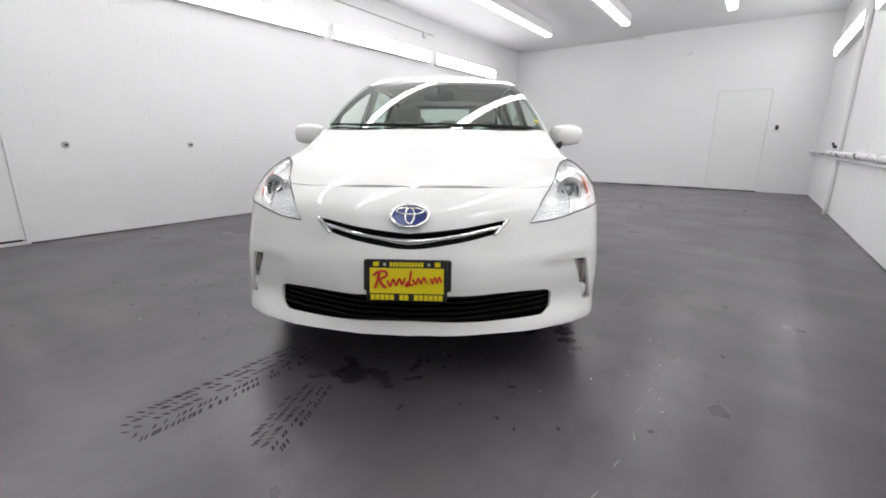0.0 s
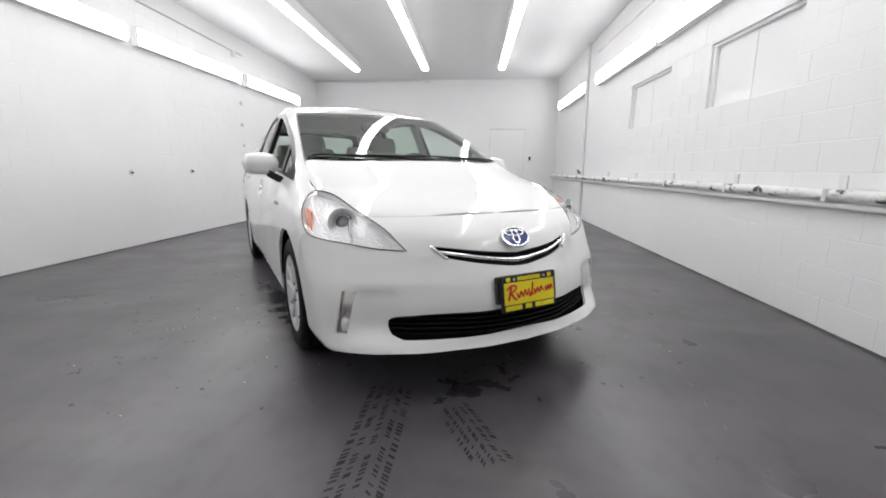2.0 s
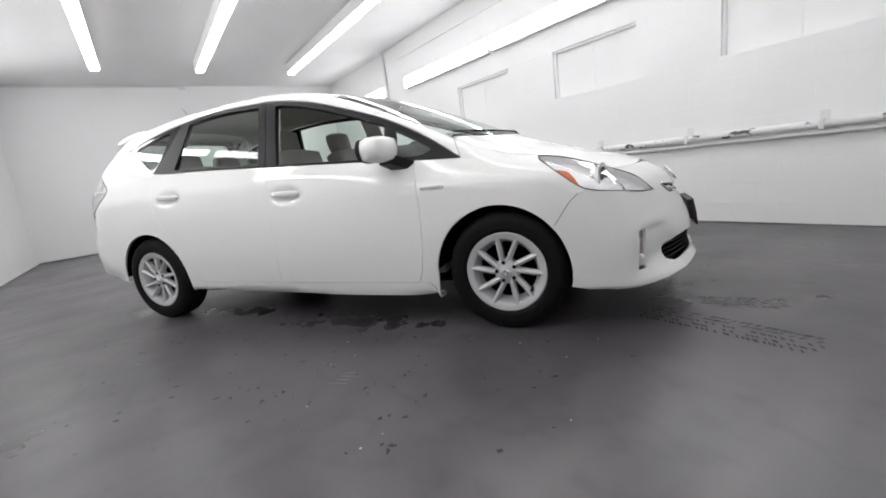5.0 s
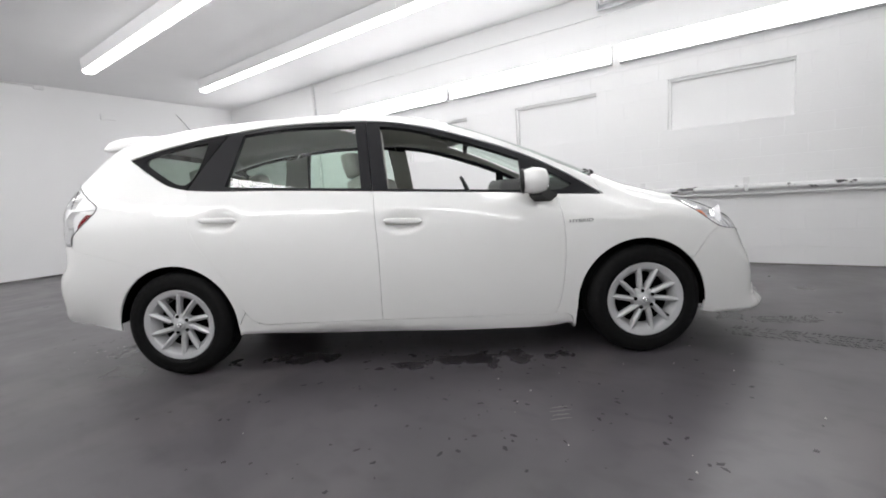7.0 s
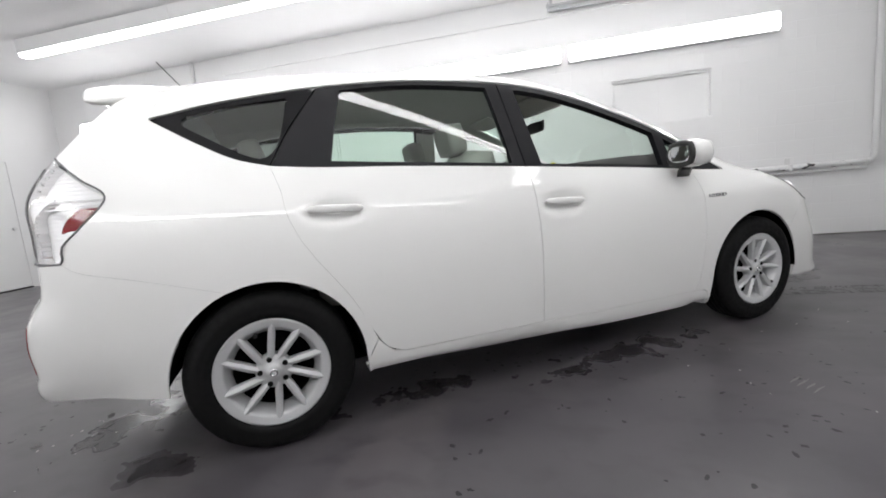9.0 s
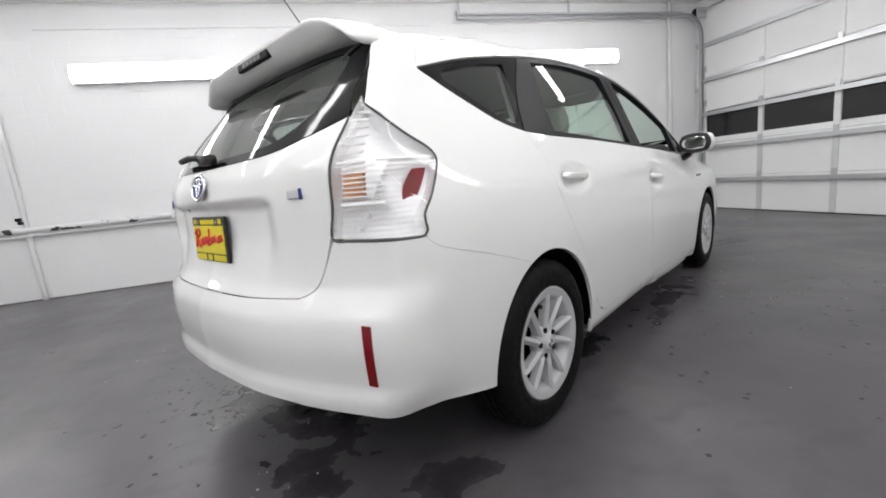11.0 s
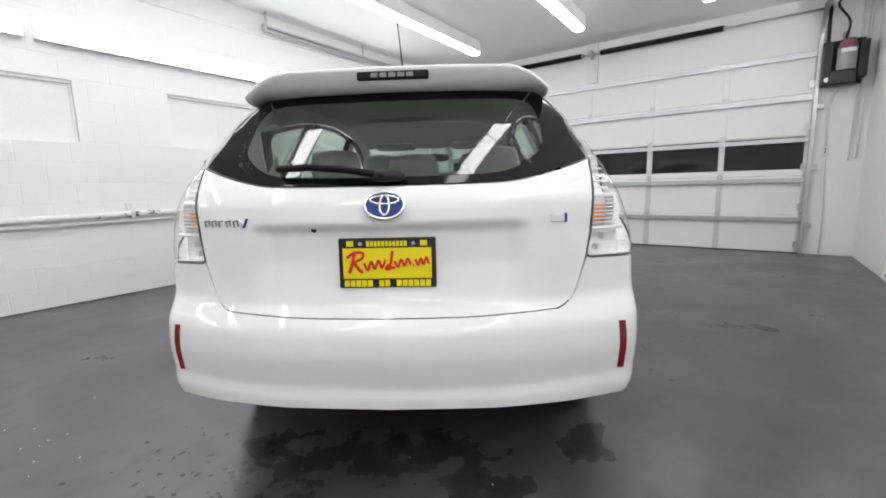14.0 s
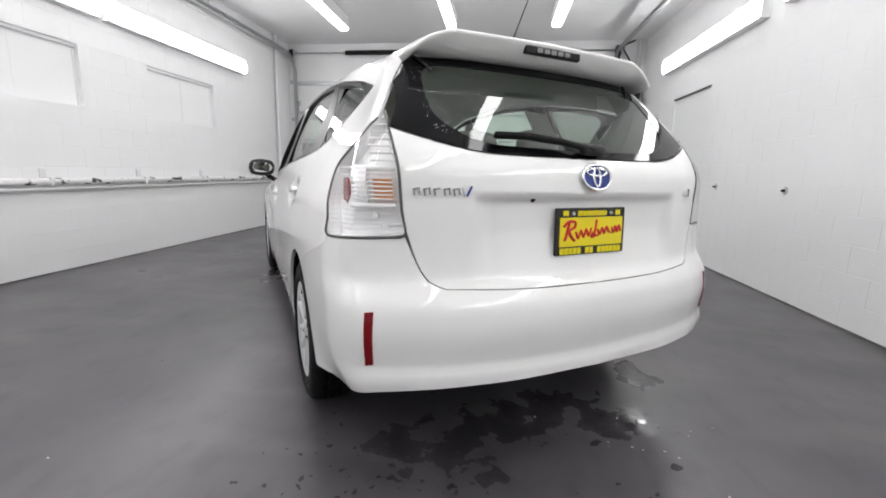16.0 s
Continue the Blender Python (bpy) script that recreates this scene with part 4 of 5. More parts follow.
for s in (1, -1):
    part("headlight_shell", cut(ring(HEAD_IN, HEAD_OUT, HEAD_BACK), "nose", sink=0.034, hem=-0.03, grid=0.03, mirror=s), LAMP_SHELL, car, smooth=True)
    for (x, y, z, r) in ((0.7, -1.872, 0.765, 0.042),):
        c = Vector((s * x, y, z))
        d = Vector((s * 0.35, -0.94, 0.05)).normalized()
        part("headlight_ring", rod(c - d * 0.03, c + d * 0.022, r * 1.12, 24, caps=False), CHROME, car, smooth=True)
        bm = bmesh.new()
        bowl = place(lathe([(-0.03, r * 0.8), (-0.005, r * 1.15), (0.012, r * 1.45), (0.02, r * 1.62)], 28), Matrix.Translation(c) @ d.to_track_quat("X", "Z").to_matrix().to_4x4())
        part("headlight_bowl", bowl, BRIGHT_BOWL, car, smooth=True)
        bmesh.ops.create_uvsphere(bm, u_segments=20, v_segments=12, radius=r * 0.78)
        part("projector", place(bm, Matrix.Translation(c - d * 0.012)), PROJECTOR, car, smooth=True)
    turn_signal = part("turn_reflector", cut(ring(on_side((-1.66, 0.835), (-1.735, 0.815)), on_side((-1.735, 0.815), (-1.765, 0.775), (-1.79, 0.727)), on_side((-1.79, 0.727), (-1.755, 0.738)), on_side((-1.755, 0.738), (-1.7, 0.795), (-1.66, 0.835))), "side", sink=0.008, hem=0.012, gap=-0.002, grid=0.02, mirror=s), ORANGE, car, "orange side reflector")
    inset(turn_signal, s, 0.42)
    strip = [Vector(p) * 1 for p in reach([(0, -1.3, z) for z in np.linspace(0.685, 0.815, 6)], [(math.sin(a), -math.cos(a), 0) for a in np.linspace(0.79, 0.86, 6)])]
    part("headlight_bar", sweep([(s * (p.x - 0.012), p.y + 0.012, p.z) for p in strip], 0.006, 6), CHROME, car)
    # a dark line drawn for the shaded gap round the headlight
    edge = ring(HEAD_IN, HEAD_OUT, HEAD_BACK)
    edge = np.vstack([edge, edge[:2]])
    part("lamp_seam_line", sweep([(s * p[0], p[1], p[2]) for p in edge], 0.0032, 6), SEAM_LINE, car)
    # rear lamps
    # dark lines drawn for the shaded gaps at tail lamp and spoiler
    edge = bend(np.vstack([TAIL_FRONT, on_tail((0.79, 0.842), (0.72, 0.844), (0.655, 0.85), (0.664, 0.931), (0.672, 1.053), (0.676, 1.168))]), 0.02)
    part("lamp_seam_line", sweep([(s * p[0], p[1], p[2]) for p in edge], 0.0036, 6), SEAM_LINE, car)
    part("spoiler_seam", sweep([(s * p[0], p[1], p[2]) for p in bend(on_side((1.79, 1.455), (1.84, 1.425), (1.885, 1.385)), 0.015)], 0.004, 6), SEAM_LINE, car)
    part("tail_lamp_shell", cut(LAMP_R, "tail", sink=0.045, hem=-0.04, grid=0.03, mirror=s), RIBBED, car, smooth=True)
    part("amber_cover", cut(ring(on_tail((0.69, 1.02), (0.745, 1.02)), on_tail((0.745, 1.02), (0.74, 0.952)), on_tail((0.74, 0.952), (0.684, 0.952)), on_tail((0.684, 0.952), (0.69, 1.02))), "tail", sink=0.026, hem=0.03, grid=0.02, mirror=s), AMBER, car, "amber turn signal behind clear ribs")
    red_side = part("side_reflector", cut(ring(on_side((1.872, 1.022), (1.925, 1.022)), on_side((1.925, 1.022), (1.965, 0.985), (1.985, 0.943)), on_side((1.985, 0.943), (1.937, 0.94)), on_side((1.937, 0.94), (1.905, 0.98), (1.872, 1.022))), "side", sink=0.016, hem=0.02, gap=-0.002, grid=0.02, mirror=s), RED, car, "red side reflector")
    inset(red_side, s, 0.4)
    part("lamp_divider", cut(ring(on_tail((0.758, 1.06), (0.772, 1.06)), on_tail((0.772, 1.06), (0.768, 0.945)), on_tail((0.768, 0.945), (0.754, 0.945)), on_tail((0.754, 0.945), (0.758, 1.06))), "tail", sink=0.012, hem=0.04, gap=0.0, grid=0.02, mirror=s), RIBBED, car)
    for z in (1.045, 0.936):
        row = on_tail(*[(x, z) for x in np.linspace(0.68, 0.80, 6)])
        part("lamp_rib", sweep([(s * p[0] * 0.99, p[1] - 0.018, p[2]) for p in row], 0.007, 6), RIBBED, car)
    for z in np.linspace(0.955, 1.03, 7):
        row = on_tail(*[(x, z) for x in np.linspace(0.685, 0.795, 5)])
        part("lamp_rib", sweep([(s * p[0] * 0.995, p[1] - 0.018, p[2]) for p in row], 0.0026, 6), RIBBED, car)
    for z in np.linspace(1.07, 1.2, 7):
        row = [p for p in on_tail(*[(x, z) for x in np.linspace(0.672, 0.735, 7)]) if p[1] > 1.85]
        if len(row) < 2:
            continue
        part("lamp_rib", sweep([(s * p[0], p[1] - 0.025, p[2]) for p in row], 0.004, 6), RIBBED, car)
    for x, z in ((0.73, 0.905), (0.705, 0.87)):
        p = on_tail((x, z))[0]
        part("lamp_bulb", rod((s * p[0] * 0.98, p[1] - 0.05, p[2]), (s * p[0], p[1] - 0.022, p[2]), 0.011, 12), LAMP_SHELL, car)
    part("bumper_reflector", cut(ring(on_tail((0.757, 0.63), (0.782, 0.628)), on_tail((0.782, 0.628), (0.781, 0.462)), on_tail((0.781, 0.462), (0.758, 0.465)), on_tail((0.758, 0.465), (0.757, 0.63))), "tail", sink=-0.003, hem=0.01, gap=0.0, grid=0.02, mirror=s), RED, car, "tall red reflector in the rear bumper")
    part("fog_lamp_shell", cut(FOG, "nose", sink=0.035, hem=-0.03, gap=-0.004, grid=0.03, mirror=s), FOG_METAL, car, smooth=True)
    part("fog_lamp_lens", cut(FOG, "nose", sink=0.006, hem=0.0, gap=0.003, grid=0.03, mirror=s), LENS, car)
    p = on_nose((0.765, 0.35))[0]
    part("fog_bulb", place(cushion(0.018, 0.018, 0.03, 0.9), Matrix.Translation((s * (p[0] - 0.012), p[1] + 0.012, p[2] - 0.01))), LAMP_WHITE, car, smooth=True)

# ---- grilles ----
part("grille_back", cut(GRILLE, "nose", sink=0.05, hem=-0.045, gap=-0.006, grid=0.04), MATT_BLACK, car)
mid = on_nose(*[(x, z) for x, z in ((0, 0.607), (0.05, 0.6085), (0.12, 0.617), (0.22, 0.631), (0.365, 0.653))])
mid = bend(mid, 0.02)
line = np.vstack([(mid * (-1, 1, 1))[::-1][:-1], mid])
bm = bmesh.new()
rows = []
for i, p in enumerate(line):
    n = Vector(outward(p)[0])
    up = Vector((0, 0, 1)) - n * n.z
    w = 0.0085 + 0.004 * max(0, 1 - abs(p[0]) / 0.12)
    c = Vector(p) - n * 0.006
    rows.append([bm.verts.new(c + up * w), bm.verts.new(c + n * 0.009 + up * w * 0.3), bm.verts.new(c + n * 0.007 - up * w * 0.5), bm.verts.new(c - up * w - n * 0.004)])
for a, b in zip(rows, rows[1:]):
    for q in range(3):
        bm.faces.new((a[q], a[q + 1], b[q + 1], b[q]))
bmesh.ops.recalc_face_normals(bm, faces=bm.faces)
part("grille_bar", bm, CHROME, car, "chrome bar across the upper grille", smooth=True)
for s in (1, -1):
    e = on_nose((0.398, 0.678), (0.37, 0.65), (0.338, 0.622))
    part("grille_end", sweep([(s * p[0], p[1] - 0.002, p[2]) for p in bend(e, 0.01)], 0.0075, 8), CHROME, car, smooth=True)
part("intake_back", cut(INTAKE, "nose", sink=0.075, hem=-0.07, gap=-0.006, grid=0.05), MATT_BLACK, car)
for z in (0.3, 0.322, 0.344, 0.366, 0.388):
    pts = on_nose(*[(x, z) for x in np.linspace(-0.585, 0.585, 25)])
    bm = bmesh.new()
    rows = [[bm.verts.new((p[0], p[1] + d, p[2] + h)) for d, h in ((0.02, 0.004), (0.02, -0.004), (0.065, -0.007), (0.065, 0.003))] for p in pts]
    for a, b in zip(rows, rows[1:]):
        for q in range(4):
            bm.faces.new((a[q], a[(q + 1) % 4], b[(q + 1) % 4], b[q]))
    part("intake_slat", bm, MATT_BLACK, car)

# ---- spoiler, aerial, wipers ----
bm = bmesh.new()
rows = []
for x in np.linspace(-0.56, 0.56, 61):
    q = abs(x) / 0.56
    fin = max(0.0, (q - 0.72) / 0.28)
    a = on_top((min(abs(x), 0.54), 1.63))[0]
    zt = 1.516 - 0.012 * q**2 - 0.066 * fin**2
    yt = 1.958 - 0.03 * fin
    y0 = a[1]
    z0 = a[2] + 0.003 - 0.016 * fin
    under = (1.446 - 0.01 * q**2) * (1 - fin**3) + (zt - 0.028) * fin**3
    mid = 0.45 * (zt - 0.018) + 0.55 * under
    prof = [(y0, z0), (y0 + 0.11, 0.45 * z0 + 0.55 * (zt + 0.022)), (y0 + 0.22, zt + 0.012 + 0.006 * (1 - q)), (yt - 0.03, zt + 0.004), (yt - 0.006, zt), (yt, zt - 0.006), (yt - 0.006, zt - 0.014), (yt - 0.024, mid), (yt - 0.07, under), (1.80, under + 0.004), (y0, z0 - 0.03)]
    rows.append([bm.verts.new((x, *p)) for p in prof])
for a, b in zip(rows, rows[1:]):
    for k in range(len(a)):
        bm.faces.new((a[k], a[(k + 1) % len(a)], b[(k + 1) % len(a)], b[k]))
bm.faces.new(rows[0][::-1])
bm.faces.new(rows[-1])
bmesh.ops.recalc_face_normals(bm, faces=bm.faces)
spoiler = part("roof_spoiler", bm, PAINT, car, smooth=True)
part("brake_light", box(-0.13, 0.13, 1.93, 1.953, 1.472, 1.502, 0.006), TRIM, spoiler, "dark high brake light in the spoiler")
for k in range(5):
    part("brake_light_cell", box(-0.075 + 0.032 * k, -0.05 + 0.032 * k, 1.952, 1.956, 1.479, 1.495, 0.002), GREY_MARK, spoiler)
part("aerial", rod((0, 1.64, 1.56), (0, 1.78, 1.745), 0.0035, 8, r2=0.002), BLACK_PLASTIC, car)
part("aerial_base", cushion(0.02, 0.045, 0.016, 0.6, pose(0, 1.645, 1.558)), BLACK_PLASTIC, car, smooth=True)


def wiper(points, blade, thick=0.007):
    w = part("wiper", sweep(points, thick, 8), MATT_BLACK, car, smooth=True)
    part("wiper_blade", sweep(blade, 0.005, 6), MATT_BLACK, w)


def over(pts, lift):
    p = on_top(*pts)
    return [tuple(v) for v in p + lift * outward(p)]


wiper(over([(0.62, -1.19), (0.4, -1.27), (0.1, -1.3)], 0.012), over([(0.6, -1.165), (0.35, -1.25), (0.0, -1.285), (-0.05, -1.285)], 0.007))
wiper(over([(-0.03, -1.315), (-0.3, -1.28), (-0.52, -1.19)], 0.012), over([(0.02, -1.3), (-0.3, -1.25), (-0.6, -1.14), (-0.66, -1.11)], 0.007))
p = on_tail((0.0, 1.108), (0.12, 1.128), (0.25, 1.14), (0.36, 1.138))
p = p + 0.028 * outward(p)
wiper([tuple(v) for v in p], [tuple(v - (0, 0.012, 0.004)) for v in p], 0.012)
part("wiper_pivot", cushion(0.05, 0.02, 0.018, 0.6, Matrix.Translation(p[0] + (-0.01, -0.012, 0))), BLACK_PLASTIC, car, smooth=True)
part("sticker", cut(ring(on_top((0.655, -1.05), (0.685, -1.045)), on_top((0.685, -1.045), (0.68, -1.01)), on_top((0.68, -1.01), (0.65, -1.015)), on_top((0.65, -1.015), (0.655, -1.05))), "top", sink=-0.001, hem=0.0, gap=0, grid=0.02), YELLOW, car, "small yellow sticker on the windshield")

# ---- handles and mirrors ----
for s in (1, -1):
    for (y, z), door in zip(HANDLES, ((front_door, rear_door) if s > 0 else (front_door_b, rear_door_b))):
        x = float(WIDE(y) + SIDE(z)) + 0.004
        part("door_handle", cushion(0.015, 0.104, 0.016, 0.55, pose(s * (x - 0.006), y, z + 0.003, 3)), PAINT, door, smooth=True)
    shell = cushion(0.102, 0.075, 0.066, 0.7, pose(s * 0.922, -0.765, 1.043, 0, 0, s * 10))
    bmesh.ops.bisect_plane(shell, geom=shell.verts[:] + shell.edges[:] + shell.faces[:], plane_co=(0, -0.7, 0), plane_no=(0, 1, 0), clear_outer=True)
    mirror = part("door_mirror", shell, PAINT, car, smooth=True)
    rim = cushion(0.097, 0.014, 0.063, 0.7, pose(s * 0.92, -0.704, 1.043, 0, 0, s * 12))
    part("mirror_rim", rim, BLACK_PLASTIC, mirror, smooth=True)
    part("mirror_glass", cushion(0.068, 0.004, 0.042, 0.6, pose(s * 0.922, -0.692, 1.043, 0, 0, s * 12)), MIRROR, mirror)
    foot = bmesh.new()
    rows = []
    for f in (0, 0.5, 1.0):
        c = Vector((s * 0.8, -0.86, 0.93)).lerp(Vector((s * 0.9, -0.775, 0.99)), f)
        w = 0.055 - 0.02 * f
        rows.append([foot.verts.new(c + Vector((s * 0.012 * b, a * w, b * 0.03))) for a, b in ((-1, -1), (1, -1), (1, 1), (-1, 1))])
    for a, b in zip(rows, rows[1:]):
        for k in range(4):
            foot.faces.new((a[k], a[(k + 1) % 4], b[(k + 1) % 4], b[k]))
    foot.faces.new(rows[0])
    foot.faces.new(rows[-1])
    bmesh.ops.recalc_face_normals(foot, faces=foot.faces)
    part("mirror_foot", foot, BLACK_PLASTIC, mirror)


# ---- plates, badges ----
def emblem(p, w, h, face):
    n = Vector(outward(p)[0])
    m = Matrix.Translation(Vector(p) + n * 0.003) @ n.to_track_quat("Z", "Y").to_matrix().to_4x4()

    def oval(rx, ry, r, cx=0, cy=0, lift=0.006):
        bm = bmesh.new()
        n_ = 36
        rows = []
        for k in range(n_):
            a = 2 * math.pi * k / n_
            c, d = Vector((cx + rx * math.cos(a), cy + ry * math.sin(a), lift)), Vector((math.cos(a), math.sin(a), 0))
            rows.append([bm.verts.new(c + d * r * math.cos(q) + Vector((0, 0, r * 0.8 * math.sin(q)))) for q in np.linspace(0, 2 * math.pi, 7)[:-1]])
        for k in range(n_):
            a, b = rows[k], rows[(k + 1) % n_]
            for q in range(6):
                bm.faces.new((a[q], a[(q + 1) % 6], b[(q + 1) % 6], b[q]))
        return place(bm, m)

    bm = bmesh.new()
    bmesh.ops.create_circle(bm, cap_ends=True, segments=36, radius=1, matrix=Matrix.Diagonal((w * 0.95, h * 0.95, 1, 1)))
    bmesh.ops.translate(bm, vec=(0, 0, 0.004), verts=bm.verts)
    e = part("badge", place(bm, m), BLUE, face, "blue and chrome oval badge")
    part("badge_ring", oval(w * 0.92, h * 0.92, h * 0.13), CHROME, e, smooth=True)
    part("badge_ring", oval(w * 0.66, h * 0.27, h * 0.1, 0, h * 0.36), CHROME, e, smooth=True)
    part("badge_ring", oval(w * 0.22, h * 0.66, h * 0.1, 0, 0), CHROME, e, smooth=True)


emblem(on_nose((0, 0.7))[0], 0.08, 0.053, front_bumper)
emblem(on_tail((0, 1.032))[0], 0.068, 0.047, hatch)


def number_plate(m, parent, bracket):
    fr = part("number_plate", place(box(-0.156, 0.156, -0.006, 0.006, -0.08, 0.08, 0.004), m), BLACK_PLASTIC, parent, "yellow dealer plate in a black frame")
    part("plate_face", place(box(-0.142, 0.142, -0.0085, -0.005, -0.05, 0.048), m), YELLOW, fr)
    def stroke(pts, r):
        part("print_stroke", place(sweep([(x, -0.0086, z) for x, z in bend(np.array(pts), 0.003)], r, 6), m @ Matrix.Translation((0, 0, 0))), PLATE_RED, fr)

    stroke([(-0.128, 0.018), (-0.105, 0.034), (-0.078, 0.032), (-0.08, 0.016), (-0.104, 0.004)], 0.0047)
    stroke([(-0.104, 0.03), (-0.112, 0.0), (-0.122, -0.03)], 0.0055)
    stroke([(-0.106, 0.004), (-0.092, -0.018), (-0.078, -0.03)], 0.0055)
    stroke([(-0.074 + 0.0115 * k, (-0.024 if k % 2 else 0.0) + 0.0018 * k) for k in range(7)], 0.0042)
    stroke([(0.006, -0.004), (-0.004, -0.018), (0.006, -0.02), (0.012, 0.0), (0.018, 0.038)], 0.0044)
    stroke([(0.012, -0.016), (0.026, -0.016)], 0.0044)
    stroke([(0.024 + 0.0105 * k, (-0.014 if k % 2 else 0.006) + 0.0016 * k) for k in range(6)], 0.0042)
    stroke([(0.083, -0.008), (0.086, -0.008)], 0.0042)
    stroke([(0.091 + 0.0085 * k, (-0.01 if k % 2 else 0.011) + 0.0012 * k) for k in range(6)], 0.0039)
    for x0, x1, z0, z1, n in ((-0.066, 0.066, 0.053, 0.07, 11), (-0.14, 0.14, -0.076, -0.055, 15)):
        for k in range(n):
            if n == 15 and k in (5, 8):
                continue
            a = x0 + (x1 - x0) * k / n
            part("print_bar", place(box(a + 0.001, a + (x1 - x0) / n - 0.002, -0.0085, -0.006, z0, z1), m), YELLOW, fr)
    for x in (-0.118, 0.118):
        part("print_bar", place(box(x - 0.011, x + 0.011, -0.0085, -0.006, 0.054, 0.071), m), YELLOW, fr)
    for x in (-0.085, 0.085):
        part("screw", place(rod((x, -0.01, 0.0615), (x, -0.004, 0.0615), 0.006, 10), m), STEEL, fr)
    if bracket:
        part("plate_bracket", place(box(-0.17, 0.17, 0.004, 0.03, -0.045, 0.078, 0.008), m), BLACK_PLASTIC, fr)


number_plate(pose(0, -2.372, 0.472, -9), front_bumper, True)
number_plate(pose(0, 2.211, 0.851, -3, 0, 180), hatch, False)
part("tailgate_button", rod((0.239, 2.18, 0.962), (0.239, 2.192, 0.957), 0.009, 14), BLACK_PLASTIC, hatch)


def lettering(text, size):
    cu = bpy.data.curves.new("letters", "FONT")
    cu.body, cu.size, cu.extrude, cu.align_x = text, size, 0.002, "CENTER"
    ob = new("letters", cu)
    dg = bpy.context.evaluated_depsgraph_get()
    me = bpy.data.meshes.new_from_object(ob.evaluated_get(dg))
    bpy.data.objects.remove(ob)
    bm = bmesh.new()
    bm.from_mesh(me)
    return bm


for s in (1, -1):
    y, z = -1.03, 0.795
    x = on_side((y, z))[0][0]
    m = Matrix.Translation((s * (x + 0.002), y, z)) @ Matrix.Rotation(radians(90 * s), 4, "Z") @ Matrix.Rotation(radians(90), 4, "X")
    part("lettering", place(lettering("HYBRID", 0.034), m @ Matrix.Diagonal((1.15, 0.8, 1, 1))), BADGE_GREY, car, "small chrome lettering")
for k in range(6):
    p = on_tail((0.622 - 0.029 * k, 0.982))[0]
    at = Matrix.Translation(p + (0, 0.003, 0)) @ pose(0, 0, 0, 0, 0, -12)
    if k < 5:
        bm = box(0.006, 0.011, -0.002, 0.002, -0.011, 0.011, 0.001)
        box(-0.011, 0.011, -0.002, 0.002, 0.0055, 0.0105, 0.001, bm=bm)
        if k != 2:
            box(-0.0095, -0.005, -0.002, 0.002, -0.0105, 0.006, 0.001, bm=bm)
        part("name_bar", place(bm, at @ pose(0, 0, 0, 0, 10)), BADGE_GREY, hatch)
    else:
        bm = box(0.006, 0.012, -0.002, 0.003, -0.015, 0.015, 0.001, turn=pose(0, 0, 0, 0, 20))
        part("name_bar", place(bm, at), CHROME, hatch)
        bm = box(-0.012, -0.005, -0.002, 0.003, -0.015, 0.019, 0.001, turn=pose(0, 0, 0, 0, -26))
        part("name_bar", place(bm, at), BLUE, hatch)
p = on_tail((-0.545, 0.978))[0]
part("name_bar", place(box(-0.03, 0.022, -0.002, 0.003, -0.012, 0.012, 0.002), Matrix.Translation(p + (0, 0.002, 0)) @ pose(0, 0, 0, 0, 0, 14)), CHROME, hatch)
part("name_bar", place(box(-0.034, -0.024, -0.002, 0.004, -0.014, 0.016, 0.002), Matrix.Translation(p + (0, 0.002, 0)) @ pose(0, 0, 0, 0, 0, 14)), BLUE, hatch)

# ---- the sectional garage door ----
SECT = GZ / 5
door = new("garage_door")
tagged(door, "white sectional garage door with steel struts and dark panes, closed", "garage door")
door.matrix_basis = pose(0, 0, 0)
NX = 6
XS = np.linspace(GX0, GX1, NX + 1)
DY = Y0 + 0.02
for k in range(5):
    z0, z1 = k * SECT + (0.012 if k == 0 else 0.002), (k + 1) * SECT - 0.002
    glazed = k == 2
    bm = bmesh.new()
    if glazed:
        box(GX0, GX1, DY - 0.045, DY - 0.012, z0, 1.185, 0.003, bm)
        box(GX0, GX1, DY - 0.045, DY - 0.012, 1.63, z1, 0.003, bm)
    else:
        box(GX0, GX1, DY - 0.045, DY - 0.012, z0, z1, 0.004, bm)
    sec = part("section", bm, DOOR_PAINT, door)
    for i, x in enumerate(XS):
        w = 0.038
        a, b = max(x - w, GX0), min(x + w, GX1)
        part("stile", box(a, b, DY - (0.05 if glazed else 0.0145), DY, z0 + 0.004, z1 - 0.004, 0.004), WHITE_TRIM if glazed else STEEL_PAINT if k < 2 else DOOR_PAINT, sec)
        if k < 4:
            part("hinge", box(x - 0.03, x + 0.03, DY - 0.002, DY + 0.012, z1 - 0.045, z1 + 0.05, 0.003), STEEL, sec)
    if glazed:
        for i in range(NX):
            part("pane", box(XS[i] + 0.038, XS[i + 1] - 0.038, DY - 0.034, DY - 0.028, 1.185, 1.63), DARK_GLASS, sec)
    zb = z1 - 0.062
    bm = bmesh.new()
    for (d0, d1, e0, e1) in ((0.0, 0.05, -0.03, -0.024), (0.044, 0.05, -0.024, 0.024), (0.0, 0.05, 0.024, 0.03)):
        box(GX0 + 0.01, GX1 - 0.01, DY + d0, DY + d1, zb + e0, zb + e1, bm=bm)
    part("strut", bm, STEEL, sec)
    for x in (GX0 + 0.02, GX1 - 0.02):
        part("roller_bracket", box(x - 0.04, x + 0.04, DY, DY + 0.02, z0 + 0.06, z0 + 0.16, 0.004), STEEL, sec)
part("bottom_seal", box(GX0, GX1, DY - 0.045, DY - 0.01, 0.0, 0.014), BLACK_PLASTIC, door)


